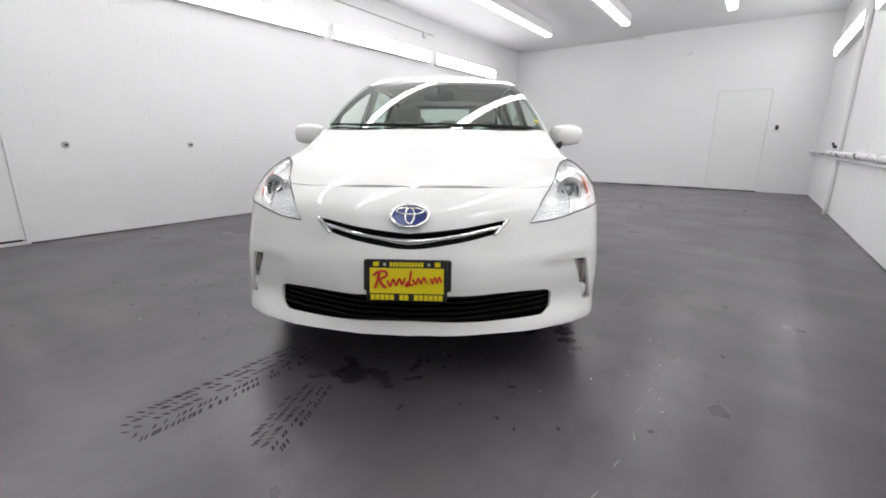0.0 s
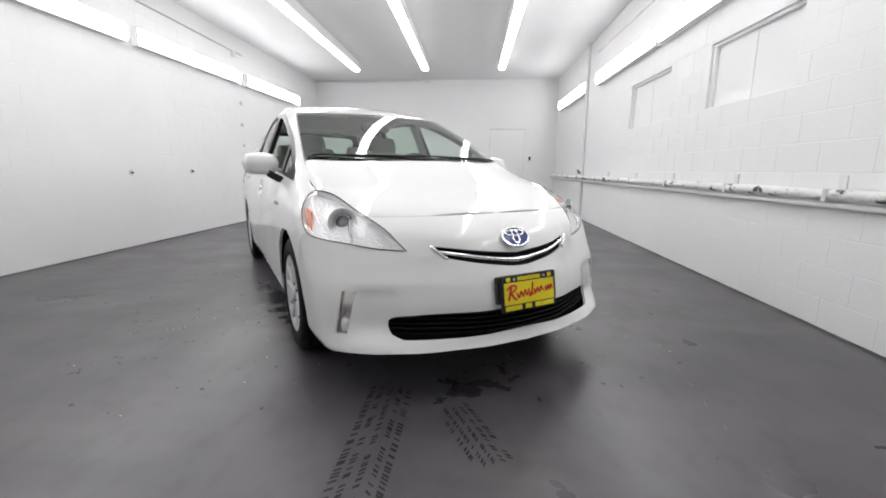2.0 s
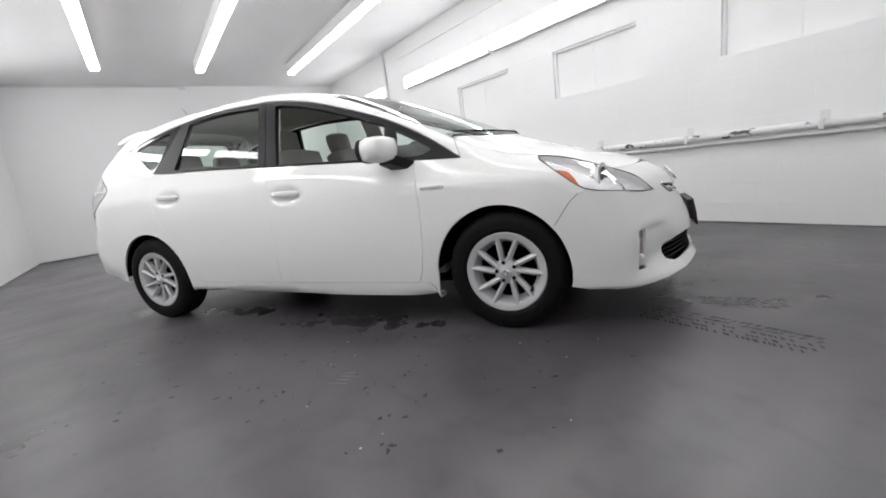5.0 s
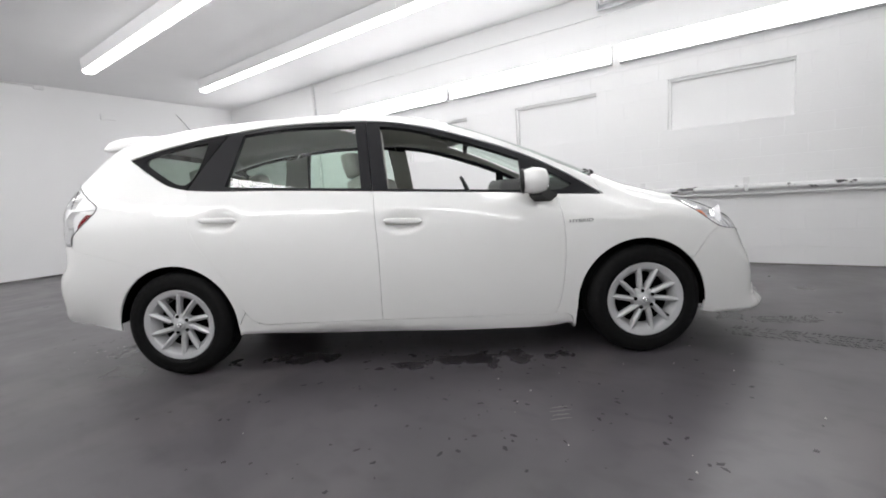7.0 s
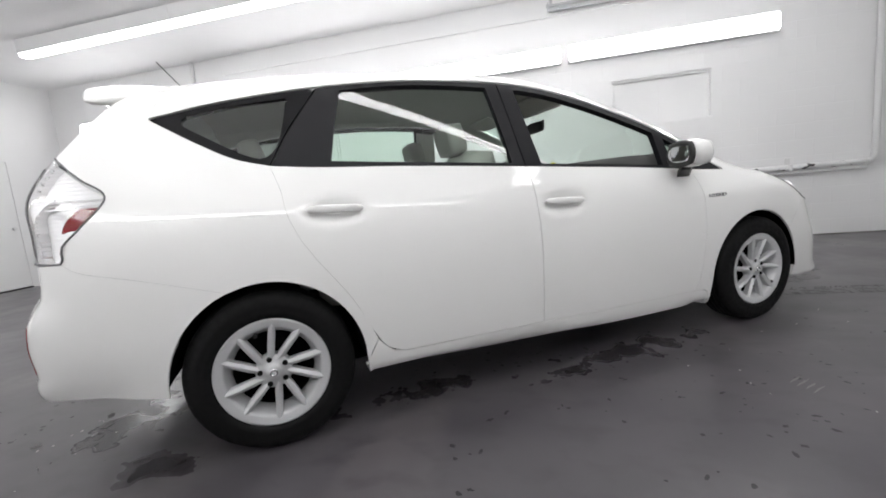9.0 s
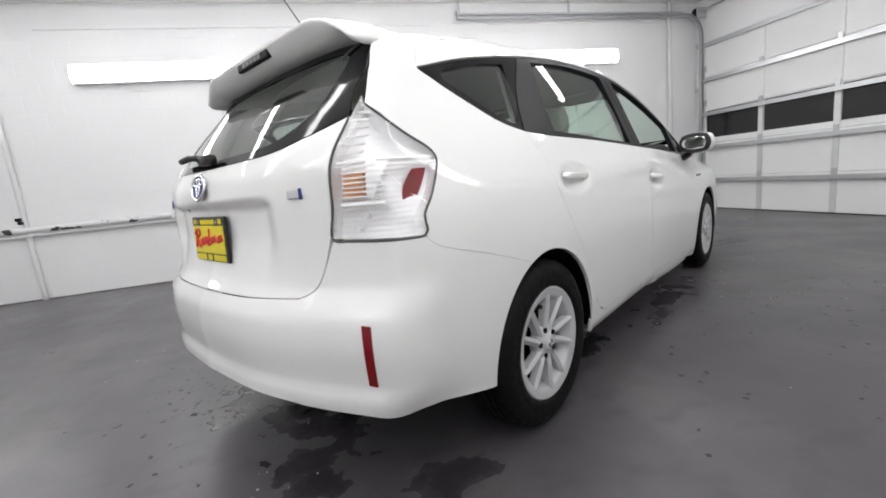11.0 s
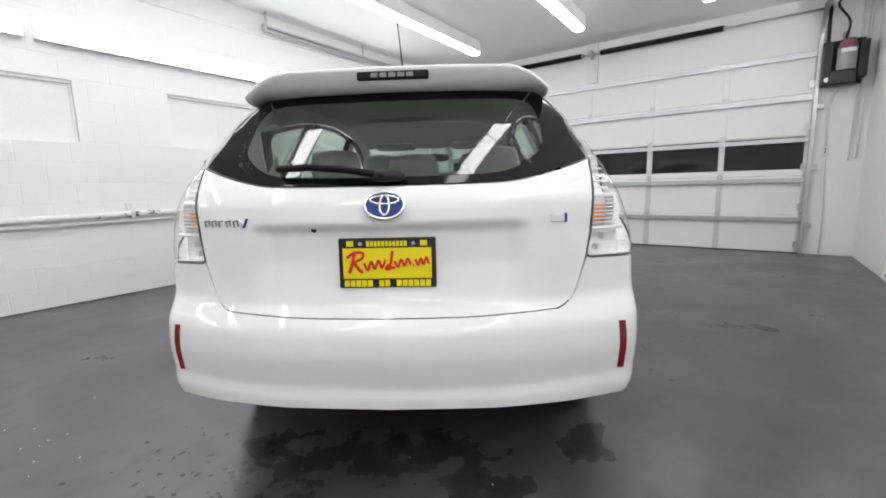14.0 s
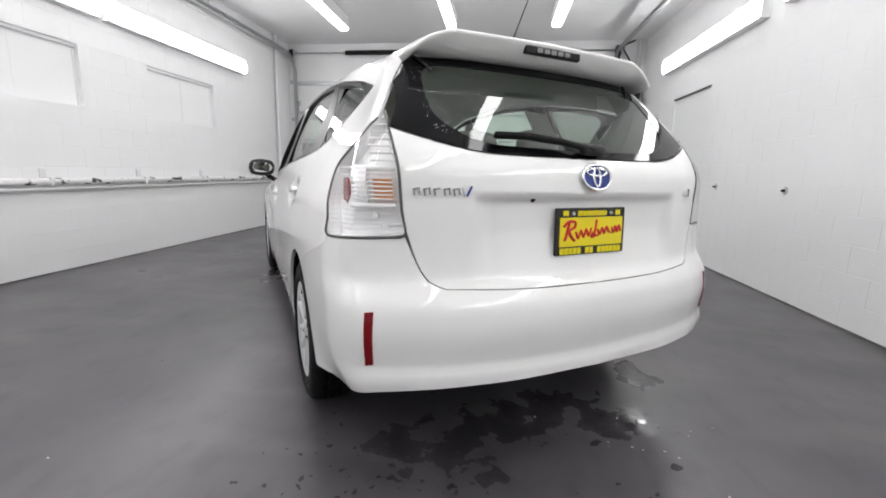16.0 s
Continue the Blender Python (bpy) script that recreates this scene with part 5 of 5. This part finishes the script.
def track(x, s):
    """A door track: up beside the door, round a bend and back under the ceiling."""
    t = new("door_track")
    tagged(t, "galvanised steel garage door track bolted to the wall", "door track", "garage door tracks")
    pts = [(x, DY + 0.03, z) for z in np.linspace(0.0, 2.85, 12)] + [(x, DY + 0.03 + 0.32 * (1 - math.cos(a)), 2.85 + 0.32 * math.sin(a)) for a in np.radians(np.linspace(12, 90, 7))] + [(x, y, 3.17) for y in np.linspace(-4.3, -0.62, 8)]
    bm = bmesh.new()
    rows = []
    for i, p in enumerate(pts):
        d = (Vector(pts[min(i + 1, len(pts) - 1)]) - Vector(pts[max(i - 1, 0)])).normalized()
        n = Vector((1, 0, 0)).cross(d)
        rows.append([bm.verts.new(Vector(p) + Vector((s * a, 0, 0)) + n * b) for a, b in ((0.03, -0.028), (-0.012, -0.028), (-0.012, -0.024), (0.026, -0.024), (0.026, 0.024), (-0.012, 0.024), (-0.012, 0.028), (0.03, 0.028))])
    for a, b in zip(rows, rows[1:]):
        for q in range(8):
            bm.faces.new((a[q], a[(q + 1) % 8], b[(q + 1) % 8], b[q]))
    bmesh.ops.recalc_face_normals(bm, faces=bm.faces)
    part("rail", bm, STEEL, t)
    for z in (0.4, 1.2, 2.0, 2.7):
        part("bracket", box(x + s * 0.02, x + s * 0.1, Y0, DY + 0.05, z - 0.03, z + 0.03, 0.003), STEEL, t)
    for y in (-0.66, -2.4):
        part("hanger", box(x + s * 0.03 - 0.003, x + s * 0.03 + 0.003, y - 0.018, y + 0.018, 3.14, TOPZ, 0.0), STEEL, t)
    part("end_stop", box(x - 0.03, x + 0.03, -0.63, -0.615, 3.14, 3.24), STEEL, t)
    part("angle", box(x + s * 0.03, x + s * 0.035, -4.5, -0.6, 3.195, 3.235), STEEL, t)


track(GX0 - 0.015, -1)
track(GX1 + 0.015, 1)

# the torsion shaft with its two springs
sh = new("torsion_shaft")
tagged(sh, "steel torsion shaft with two black springs over the garage door", "torsion spring")
SY, SZ = Y0 + 0.13, 3.205
part("shaft", rod((GX0 - 0.1, SY, SZ), (GX1 + 0.05, SY, SZ), 0.0135, 12), STEEL, sh, smooth=True)


def coil(a, b):
    n = int((b - a) / 0.0125)
    pts = []
    for i in range(n * 8 + 1):
        q = 2 * math.pi * i / 8
        pts.append((a + (b - a) * i / (n * 8), SY + 0.04 * math.cos(q), SZ + 0.04 * math.sin(q)))
    return sweep(pts, 0.0052, 4)


for a, b in ((-1.72, -0.02), (0.3, 2.08)):
    part("spring", coil(a, b), DARK_STEEL, sh, smooth=True)
    part("spring_core", rod((a, SY, SZ), (b, SY, SZ), 0.036, 14), DARK_STEEL, sh)
    for x in (a, b):
        part("cone", rod((x - 0.04, SY, SZ), (x + 0.04, SY, SZ), 0.03, 14), STEEL, sh)
part("centre_bracket", box(0.12, 0.17, Y0, SY + 0.03, SZ - 0.06, SZ + 0.06, 0.004), STEEL, sh)
part("centre_pad", box(0.05, 0.24, Y0, Y0 + 0.035, GZ + 0.02, TOPZ, 0.003), WHITE_TRIM, sh)
for x in (GX0 - 0.05, GX1 + 0.03):
    part("drum", rod((x - 0.03, SY, SZ), (x + 0.03, SY, SZ), 0.075, 24), DARK_STEEL, sh)
    part("end_bracket", box(x - 0.055, x - 0.048, Y0, SY + 0.06, SZ - 0.09, SZ + 0.07), STEEL, sh)

# the operator beside the door
op = new("door_operator")
tagged(op, "grey garage door motor with a dull red cap between black boxes", "door motor")
mx = -3.04
part("backplate", box(mx - 0.2, mx + 0.2, Y0, Y0 + 0.05, 2.24, 2.8, 0.006), DARK_STEEL, op)
part("motor", rod((mx - 0.02, Y0 + 0.19, 2.4), (mx - 0.02, Y0 + 0.19, 2.66), 0.095, 28), MOTOR_GREY, op)
part("motor_cap", rod((mx - 0.02, Y0 + 0.19, 2.66), (mx - 0.02, Y0 + 0.19, 2.77), 0.102, 28, r2=0.07), RED_PRINT, op, "dull red motor cap")
part("label", box(mx - 0.09, mx + 0.05, Y0 + 0.27, Y0 + 0.291, 2.6, 2.645, 0.004), WHITE_TRIM, op)
part("gearbox", box(mx - 0.13, mx + 0.14, Y0 + 0.05, Y0 + 0.26, 2.22, 2.4, 0.02), DARK_STEEL, op)
part("side_box", box(mx - 0.22, mx - 0.13, Y0 + 0.02, Y0 + 0.22, 2.3, 2.74, 0.012), BLACK_PLASTIC, op)
part("side_box", box(mx + 0.11, mx + 0.2, Y0 + 0.02, Y0 + 0.2, 2.25, 2.76, 0.012), BLACK_PLASTIC, op)
part("bolt", rod((mx + 0.15, Y0 + 0.2, 2.3), (mx + 0.15, Y0 + 0.23, 2.3), 0.03, 14), STEEL, op)
part("chain", sweep([(mx + 0.16, Y0 + 0.16, 2.5), (mx + 0.17, SY, 3.0), (mx + 0.17, SY, SZ)], 0.02, 8), DARK_STEEL, op)
part("eye_bolt", box(mx - 0.04, mx + 0.02, Y0, Y0 + 0.05, 2.83, 2.9, 0.004), STEEL, op)


def conduit(name, label, pts, r, material):
    ob = link(name, sweep([p for p in bend(np.array(pts, float), 0.08)] if len(pts) > 2 else pts, r, 10), material, smooth=True)
    return tagged(ob, label, "conduit")


conduit("conduit", "thin white conduit down the wall to a switch", [(mx + 0.02, Y0 + 0.02, 2.2), (mx + 0.08, Y0 + 0.016, 2.0), (mx + 0.07, Y0 + 0.014, 1.48)], 0.012, WHITE_TRIM)
conduit("conduit", "thin white conduit down the wall to the floor", [(mx + 0.07, Y0 + 0.014, 1.36), (mx + 0.04, Y0 + 0.014, 0.7), (mx + 0.03, Y0 + 0.014, 0.02)], 0.012, WHITE_TRIM)
conduit("conduit", "white painted conduit in the corner of the wall", [(X0 + 0.09, Y0 + 0.02, 1.3), (X0 + 0.09, Y0 + 0.02, 2.3), (X0 + 0.09, Y0 + 0.02, TOPZ)], 0.016, WHITE_TRIM)
conduit("conduit", "white painted conduit in the corner of the wall", [(X0 + 0.16, Y0 + 0.02, 1.28), (X0 + 0.15, Y0 + 0.02, 2.3), (X0 + 0.16, Y0 + 0.02, TOPZ)], 0.013, WHITE_TRIM)
conduit("conduit", "black flexible cable from the motor up to the ceiling", [(mx, Y0 + 0.1, 2.78), (mx - 0.02, Y0 + 0.14, 3.0), (mx + 0.1, Y0 + 0.1, 3.25), (mx - 0.1, Y0 + 0.05, TOPZ - 0.02)], 0.014, DARK_STEEL)
sw = new("wall_switch")
tagged(sw, "small grey push-button switch on the white wall", "switch")
part("plate", box(mx + 0.035, mx + 0.105, Y0, Y0 + 0.03, 1.36, 1.48, 0.005), WHITE_TRIM, sw)
for z in (1.445, 1.42, 1.395):
    part("button", rod((mx + 0.07, Y0 + 0.03, z), (mx + 0.07, Y0 + 0.036, z), 0.009, 10), BLACK_PLASTIC, sw)
jb = tagged(link("junction_box", box(X0, X0 + 0.035, -3.99, -3.91, 1.9, 2.02, 0.006), WHITE_TRIM), "small white junction box on the block wall", "junction box")


# ---- personnel doors ----
d1 = setting("door_1", box(X0 - 0.06, X0 - 0.015, DOOR_L[0] + 0.0015, DOOR_L[1] - 0.0015, 0.045, DOOR_L[2] - 0.002, 0.002), DOOR_PAINT, "flush white painted steel door, closed")
part("threshold", box(X0 - 0.1, X0 + 0.012, DOOR_L[0], DOOR_L[1], 0.0, 0.03, 0.004), WHITE_TRIM, d1)
part("door_sweep", box(X0 - 0.02, X0 - 0.008, DOOR_L[0] + 0.02, DOOR_L[1] - 0.02, 0.032, 0.05, 0.002), DARK_STEEL, d1)
part("kick_mark", box(X0 - 0.016, X0 - 0.0135, DOOR_L[1] - 0.2, DOOR_L[1] - 0.16, 0.22, 0.25), GREY_MARK, d1)
part("drip_edge", box(X0 - 0.01, X0 + 0.014, DOOR_L[0] - 0.02, DOOR_L[1] + 0.02, DOOR_L[2], DOOR_L[2] + 0.014), DARK_STEEL, d1)
d2 = setting("door_2", box(DOOR_E[0] + 0.004, DOOR_E[1] - 0.004, Y1 + 0.008, Y1 + 0.05, 0.02, DOOR_E[2] - 0.005, 0.002), DOOR_PAINT, "flush white painted door in the back wall, closed")
part("door_knob", rod((DOOR_E[1] - 0.09, Y1 - 0.04, 1.0), (DOOR_E[1] - 0.09, Y1 + 0.01, 1.0), 0.025, 14), WHITE_TRIM, d2)
part("threshold", box(DOOR_E[0], DOOR_E[1], Y1 - 0.01, Y1 + 0.1, 0, 0.016), DARK_STEEL, d2)
kp = new("key_pad")
tagged(kp, "small black key pad with a white plate on the back wall", "key pad")
part("pad", box(2.57, 2.625, Y1 - 0.03, Y1, 1.28, 1.37, 0.006), BLACK_PLASTIC, kp)
part("plate", box(2.54, 2.64, Y1 - 0.01, Y1, 1.23, 1.28, 0.004), WHITE_TRIM, kp)
vt = new("wall_vent")
tagged(vt, "small white vent box high on the back wall", "vent")
part("case", box(0.62, 0.88, Y1 - 0.05, Y1, 2.9, 3.01, 0.012), PLAIN_WALL, vt)
for k in range(4):
    part("slat", box(0.64, 0.86, Y1 - 0.056, Y1 - 0.048, 2.92 + 0.022 * k, 2.927 + 0.022 * k), PLAIN_WALL, vt)

# the dirty joint between walls and floor
JOINT = mat("dirty_floor_joint", (0.1, 0.097, 0.095), 0.8)
shade(JOINT, blend(JOINT, grain(JOINT, 2.5, 0, 1, 4, "Position").outputs["Result"], (0.3, 0.295, 0.29), (0.03, 0.029, 0.028)), "Base Color")
setting("baseboard_west", box(X0, X0 + 0.006, DOOR_L[1] + 0.03, Y1 - 0.006, 0.0, 0.014), JOINT, "thin dirty joint along the foot of the wall")
setting("baseboard_east", box(X1 - 0.006, X1, Y0 + 0.01, Y1 - 0.006, 0.0, 0.012), JOINT, "thin dirty joint along the foot of the wall")
setting("baseboard_back", box(X0, DOOR_E[0] - 0.01, Y1 - 0.006, Y1, 0.0, 0.03), JOINT, "thin dirty joint along the foot of the wall")

# cables and pipes along the walls
conduit("conduit", "thin white cable under the ceiling of the back wall", [(X0 + 0.02, Y1 - 0.02, TOPZ - 0.03), (-0.28, Y1 - 0.02, TOPZ - 0.03)], 0.013, WHITE_TRIM)
tagged(link("junction_box", box(-0.28, -0.14, Y1 - 0.04, Y1, TOPZ - 0.08, TOPZ - 0.02, 0.006), WHITE_TRIM), "small white junction box under the ceiling", "junction box")
conduit("conduit", "thin grey cable along the upper block wall", [(X0 + 0.015, -0.5, 3.17), (X0 + 0.015, 1.8, 3.14), (X0 + 0.015, 4.3, 3.1)], 0.011, PATCH)
tagged(link("junction_box", box(X0, X0 + 0.05, 3.93, 4.02, 3.0, 3.1, 0.008), WHITE_TRIM), "small white sensor box on the block wall", "junction box")
setting("trim_beam", box(X1 - 0.03, X1, -4.2, 4.45, 3.115, TOPZ, 0.004), PLAIN_WALL, "white painted timber plate along the top of the wall")
pipe_a = tagged(link("pipe", sweep([p for p in bend(np.array([(X1 - 0.07, Y1, 0.862), (X1 - 0.07, 3.0, 0.866), (X1 - 0.07, -1.0, 0.868), (X1 - 0.07, -4.18, 0.866)]), 0.06)], 0.034, 12), PEELING, smooth=True), "white pipe with black peeling paint along the wall", "pipe")
pipe_b = tagged(link("pipe", sweep([p for p in bend(np.array([(X1 - 0.05, Y1, 0.8), (X1 - 0.05, 2.0, 0.8), (X1 - 0.05, -4.2, 0.8)]), 0.1)], 0.02, 10), WHITE_TRIM, smooth=True), "thin white painted pipe along the wall", "pipe")
conduit("pipe", "white painted pipe rising up the corner of the wall", [(X1 - 0.06, -4.18, 0.866), (X1 - 0.06, -4.26, 0.9), (X1 - 0.06, -4.28, 1.2), (X1 - 0.06, -4.28, 2.2), (X1 - 0.06, -4.28, TOPZ)], 0.034, WHITE_TRIM)
conduit("pipe", "white painted riser pipe on the block wall", [(X1 - 0.04, 4.98, 0.0), (X1 - 0.04, 4.98, 1.5), (X1 - 0.04, 4.98, TOPZ)], 0.028, WHITE_TRIM)
vl = new("pipe_valve")
tagged(vl, "dark valve on the white riser pipe", "valve")
part("body", rod((X1 - 0.11, 5.0, 0.96), (X1 - 0.03, 5.0, 0.96), 0.022, 12), DARK_STEEL, vl)
part("knob", box(X1 - 0.125, X1 - 0.1, 4.97, 5.03, 0.98, 1.02, 0.005), DARK_STEEL, vl)
clip = new("pipe_clip")
tagged(clip, "white painted strap holding the wall pipes", "pipe clip", "pipe clips")
part("strap", box(-0.11, 0.0, -0.018, 0.018, -0.04, 0.044, 0.006), WHITE_TRIM, clip)
part("tab", box(-0.012, 0.0, -0.03, 0.03, 0.03, 0.12, 0.003), WHITE_TRIM, clip)
clip.matrix_basis = pose(X1, -3.4, 0.862)
for y in (-2.16, -1.1, -0.05, 1.1, 2.2, 3.4, 5.6, 7.0):
    copy_thing(clip, pose(X1, y, 0.862))
bolt = new("wall_anchor")
tagged(bolt, "small rusty wall anchor in a grey patch on the block wall", "wall anchor", "wall anchors")
part("patch", lathe([(0.0, 0.036), (0.004, 0.034), (0.006, 0.024), (0.009, 0.001)], 18), PATCH, bolt)
part("stud", rod((0, 0, 0), (0.035, 0, 0), 0.011, 8), DARK_STEEL, bolt)
spots = [(-1.86, 0.95), (-0.67, 0.95), (1.34, 0.955), (2.53, 0.97)]
bolt.matrix_basis = pose(X0, *spots[0])
for y, z in spots[1:]:
    copy_thing(bolt, pose(X0, y, z))
plug = tagged(link("wall_plug", box(0.0, 0.02, -0.035, 0.035, -0.03, 0.03, 0.006), LIGHT_PATCH), "small grey filled fixing on the block wall", "wall plug", "wall plugs")
plug.matrix_basis = pose(X0, 4.14, 2.22)
for y, z in ((4.13, 1.83), (4.14, 1.45), (4.16, 1.01)):
    copy_thing(plug, pose(X0, y, z))


# ---- marks on the floor ----
rng = random.Random(11)


def blot(bm, x, y, r, z=0.0012, long=1.0, turn=0.0):
    """A flat uneven spot on the floor."""
    n = rng.randint(11, 15)
    pts = []
    for k in range(n):
        a = 2 * math.pi * k / n
        q = r * rng.uniform(0.5, 1.2)
        u, v = q * math.cos(a) * long, q * math.sin(a)
        pts.append(bm.verts.new((x + u * math.cos(turn) - v * math.sin(turn), y + u * math.sin(turn) + v * math.cos(turn), z)))
    bm.faces.new(pts)


def stuff(name, bm, material, label, category):
    return tagged(link(name, bm, material), label, category, kind="stuff")


def tread(line, wide):
    """A damp print of a tyre: rows of small blocks across the line."""
    bm = bmesh.new()
    pts = bend(np.array(line, float), 0.02)
    for a, b in zip(pts, pts[1:]):
        d = (b - a) / np.linalg.norm(b - a)
        s = np.array((-d[1], d[0]))
        for q in (-0.5, -0.27, 0.0, 0.27, 0.5):
            if rng.random() < 0.34:
                continue
            c = a + s * q * wide + d * rng.uniform(-0.005, 0.005)
            w, h = wide * (0.075 if abs(q) > 0.4 else 0.06), 0.006 * rng.uniform(0.6, 1.2)
            k = 0.008 if q > 0 else -0.008
            bm.faces.new([bm.verts.new((*(c + s * w * i + d * (h * j + k * i)), 0.0012)) for i, j in ((-1, -1), (1, -1), (1, 1), (-1, 1))])
    return stuff("tyre_print", bm, PRINT, "dark damp tyre print on the grey floor", "tyre print")


tread([(0.66, -2.06), (0.665, -2.4), (0.66, -2.8)], 0.17)
tread([(0.95, -2.2), (1.03, -2.36), (1.12, -2.55)], 0.13)
bm = bmesh.new()
for (cx, cy, sx, sy, n) in ((-1.64, -0.55, 0.25, 0.4, 30), (-1.14, -1.44, 0.12, 0.18, 14), (-0.55, 2.15, 0.22, 0.2, 90), (-1.16, 1.97, 0.32, 0.28, 30), (-0.75, -0.7, 0.28, 0.8, 120), (0.6, -1.9, 0.6, 0.25, 60), (0, 0.2, 2.2, 2.6, 40)):
    for _ in range(n):
        blot(bm, rng.gauss(cx, sx), rng.gauss(cy, sy), rng.uniform(0.003, 0.011), long=rng.uniform(1, 2.2), turn=rng.uniform(0, 3))
stuff("wet_spot", bm, DAMP, "small dark damp spots scattered on the floor", "damp spots")
bm = bmesh.new()
for (cx, cy, r) in ((-1.38, 1.73, 0.035), (-1.48, 1.66, 0.022), (-1.3, 1.8, 0.02), (-1.53, 1.62, 0.018), (-1.56, 1.9, 0.02)):
    blot(bm, cx, cy, r, 0.0016, 1.5, 0.6)
stuff("puddle", bm, WET, "small shiny puddles of water beside the rear wheel", "puddle")
bm = bmesh.new()
for k in range(4):
    blot(bm, -0.9 + 0.03 * k, -1.45 + 0.014 * k, 0.006, 0.0014, 8.0, 2.3)
for k in range(9):
    blot(bm, 2.09 + rng.uniform(-0.06, 0.06), -0.9 - 0.17 * k, 0.003, 0.0014, 10.0, 1.5 + rng.uniform(-0.3, 0.3))
stuff("scuff", bm, CHALK, "pale scuffs and scrapes on the grey floor", "scuff marks")
bm = bmesh.new()
for (cx, cy, sx, n) in ((0.3, 2.6, 0.18, 16), (-1.5, 1.8, 0.15, 14), (1.9, -1.2, 0.25, 10), (-0.9, -1.5, 0.5, 12), (0.2, -2.0, 0.5, 8)):
    for _ in range(n):
        x, y, r = rng.gauss(cx, sx), rng.gauss(cy, sx), rng.uniform(0.002, 0.005)
        bmesh.ops.create_icosphere(bm, subdivisions=1, radius=r, matrix=Matrix.Translation((x, y, r * 0.5)) @ Matrix.Diagonal((1.3, 1, 0.6, 1)))
stuff("grit", bm, CRUMB, "small pale crumbs of grit on the floor", "grit")

# ---- drops on the rear window ----
bm = bmesh.new()
for _ in range(500):
    s = rng.choice((-1, 1))
    q = on_tail((s * rng.uniform(0.3, 0.55) if s > 0 else s * rng.uniform(0.36, 0.5), rng.uniform(1.16, 1.4)))[0]
    n = Vector(outward(q)[0])
    r = rng.uniform(0.0008, 0.0019)
    bmesh.ops.create_icosphere(bm, subdivisions=1, radius=r, matrix=Matrix.Translation(Vector(q) - n * 0.004) @ n.to_track_quat("Z", "Y").to_matrix().to_4x4() @ Matrix.Diagonal((1, 1, 0.5, 1)))
tagged(part("water_drops", bm, LAMP_SHELL, car), "water drops on the rear window", kind="stuff")

# ---- the concrete blocks of the side walls ----
BLOCKS = {}


def block_mesh(w, s):
    """A block's face w long: a shallow slab with bevelled edges, facing s along x."""
    key = (round(w, 3), s)
    if key not in BLOCKS:
        back = [(0.0, a, b) for a, b in ((0, 0), (w, 0), (w, 0.2), (0, 0.2))]
        e = 0.0045
        front = [(0.0016 * s, a, b) for a, b in ((e, e), (w - e, e), (w - e, 0.2 - e), (e, 0.2 - e))]
        rim = [(0.0002 * s, y + (0.0015 if y == 0 else -0.0015), z + (0.0015 if z == 0 else -0.0015)) for _, y, z in back]
        faces = [(4, 5, 6, 7)] + [(k, (k + 1) % 4, 4 + (k + 1) % 4, 4 + k) for k in range(4)]
        me = bpy.data.meshes.new("block")
        me.from_pydata(rim + front, [], [f if s > 0 else f[::-1] for f in faces])
        me.materials.append(WALL)
        BLOCKS[key] = me
    return BLOCKS[key]


def lay(wall, x, s, openings, near):
    """Courses of blocks on a wall's face; the nearest are parts of their own."""
    rest_v, rest_f = [], []
    for row in range(17):
        z = 0.2 * row
        y = Y0 + (0.0 if row % 2 else -0.2)
        while y < Y1 - 0.02:
            runs = [(max(y, Y0), min(y + 0.4, Y1))]
            for a, b, c, d in openings:
                if z + 0.1 > c and z + 0.1 < d:
                    runs = [r for p, q in runs for r in ((p, min(q, a)), (max(p, b), q)) if r[1] - r[0] > 0.02]
            for p, q in runs:
                me = block_mesh(q - p, s)
                if near[0] < p < near[1] and 0.1 < z < near[2]:
                    ob = new("block", me)
                    ob.parent = wall
                    ob.location = (x, p, z)
                else:
                    k = len(rest_v)
                    rest_v += [(x + v.co.x, p + v.co.y, z + v.co.z) for v in me.vertices]
                    rest_f += [[k + i for i in f.vertices] for f in me.polygons]
            y += 0.4
    me = bpy.data.meshes.new("blocks")
    me.from_pydata(rest_v, [], rest_f)
    me.materials.append(WALL)
    ob = new("blocks", me)
    ob.parent = wall
    tagged(ob, kind="stuff")


lay(wall_west, X0, 1, [(DOOR_L[0], DOOR_L[1], 0, 2.2)], (-2.5, 4.6, 2.9))
lay(wall_east, X1, -1, [(a, b, 1.55, 2.25) for a, b in WINDOWS], (-3.6, 4.0, 2.9))
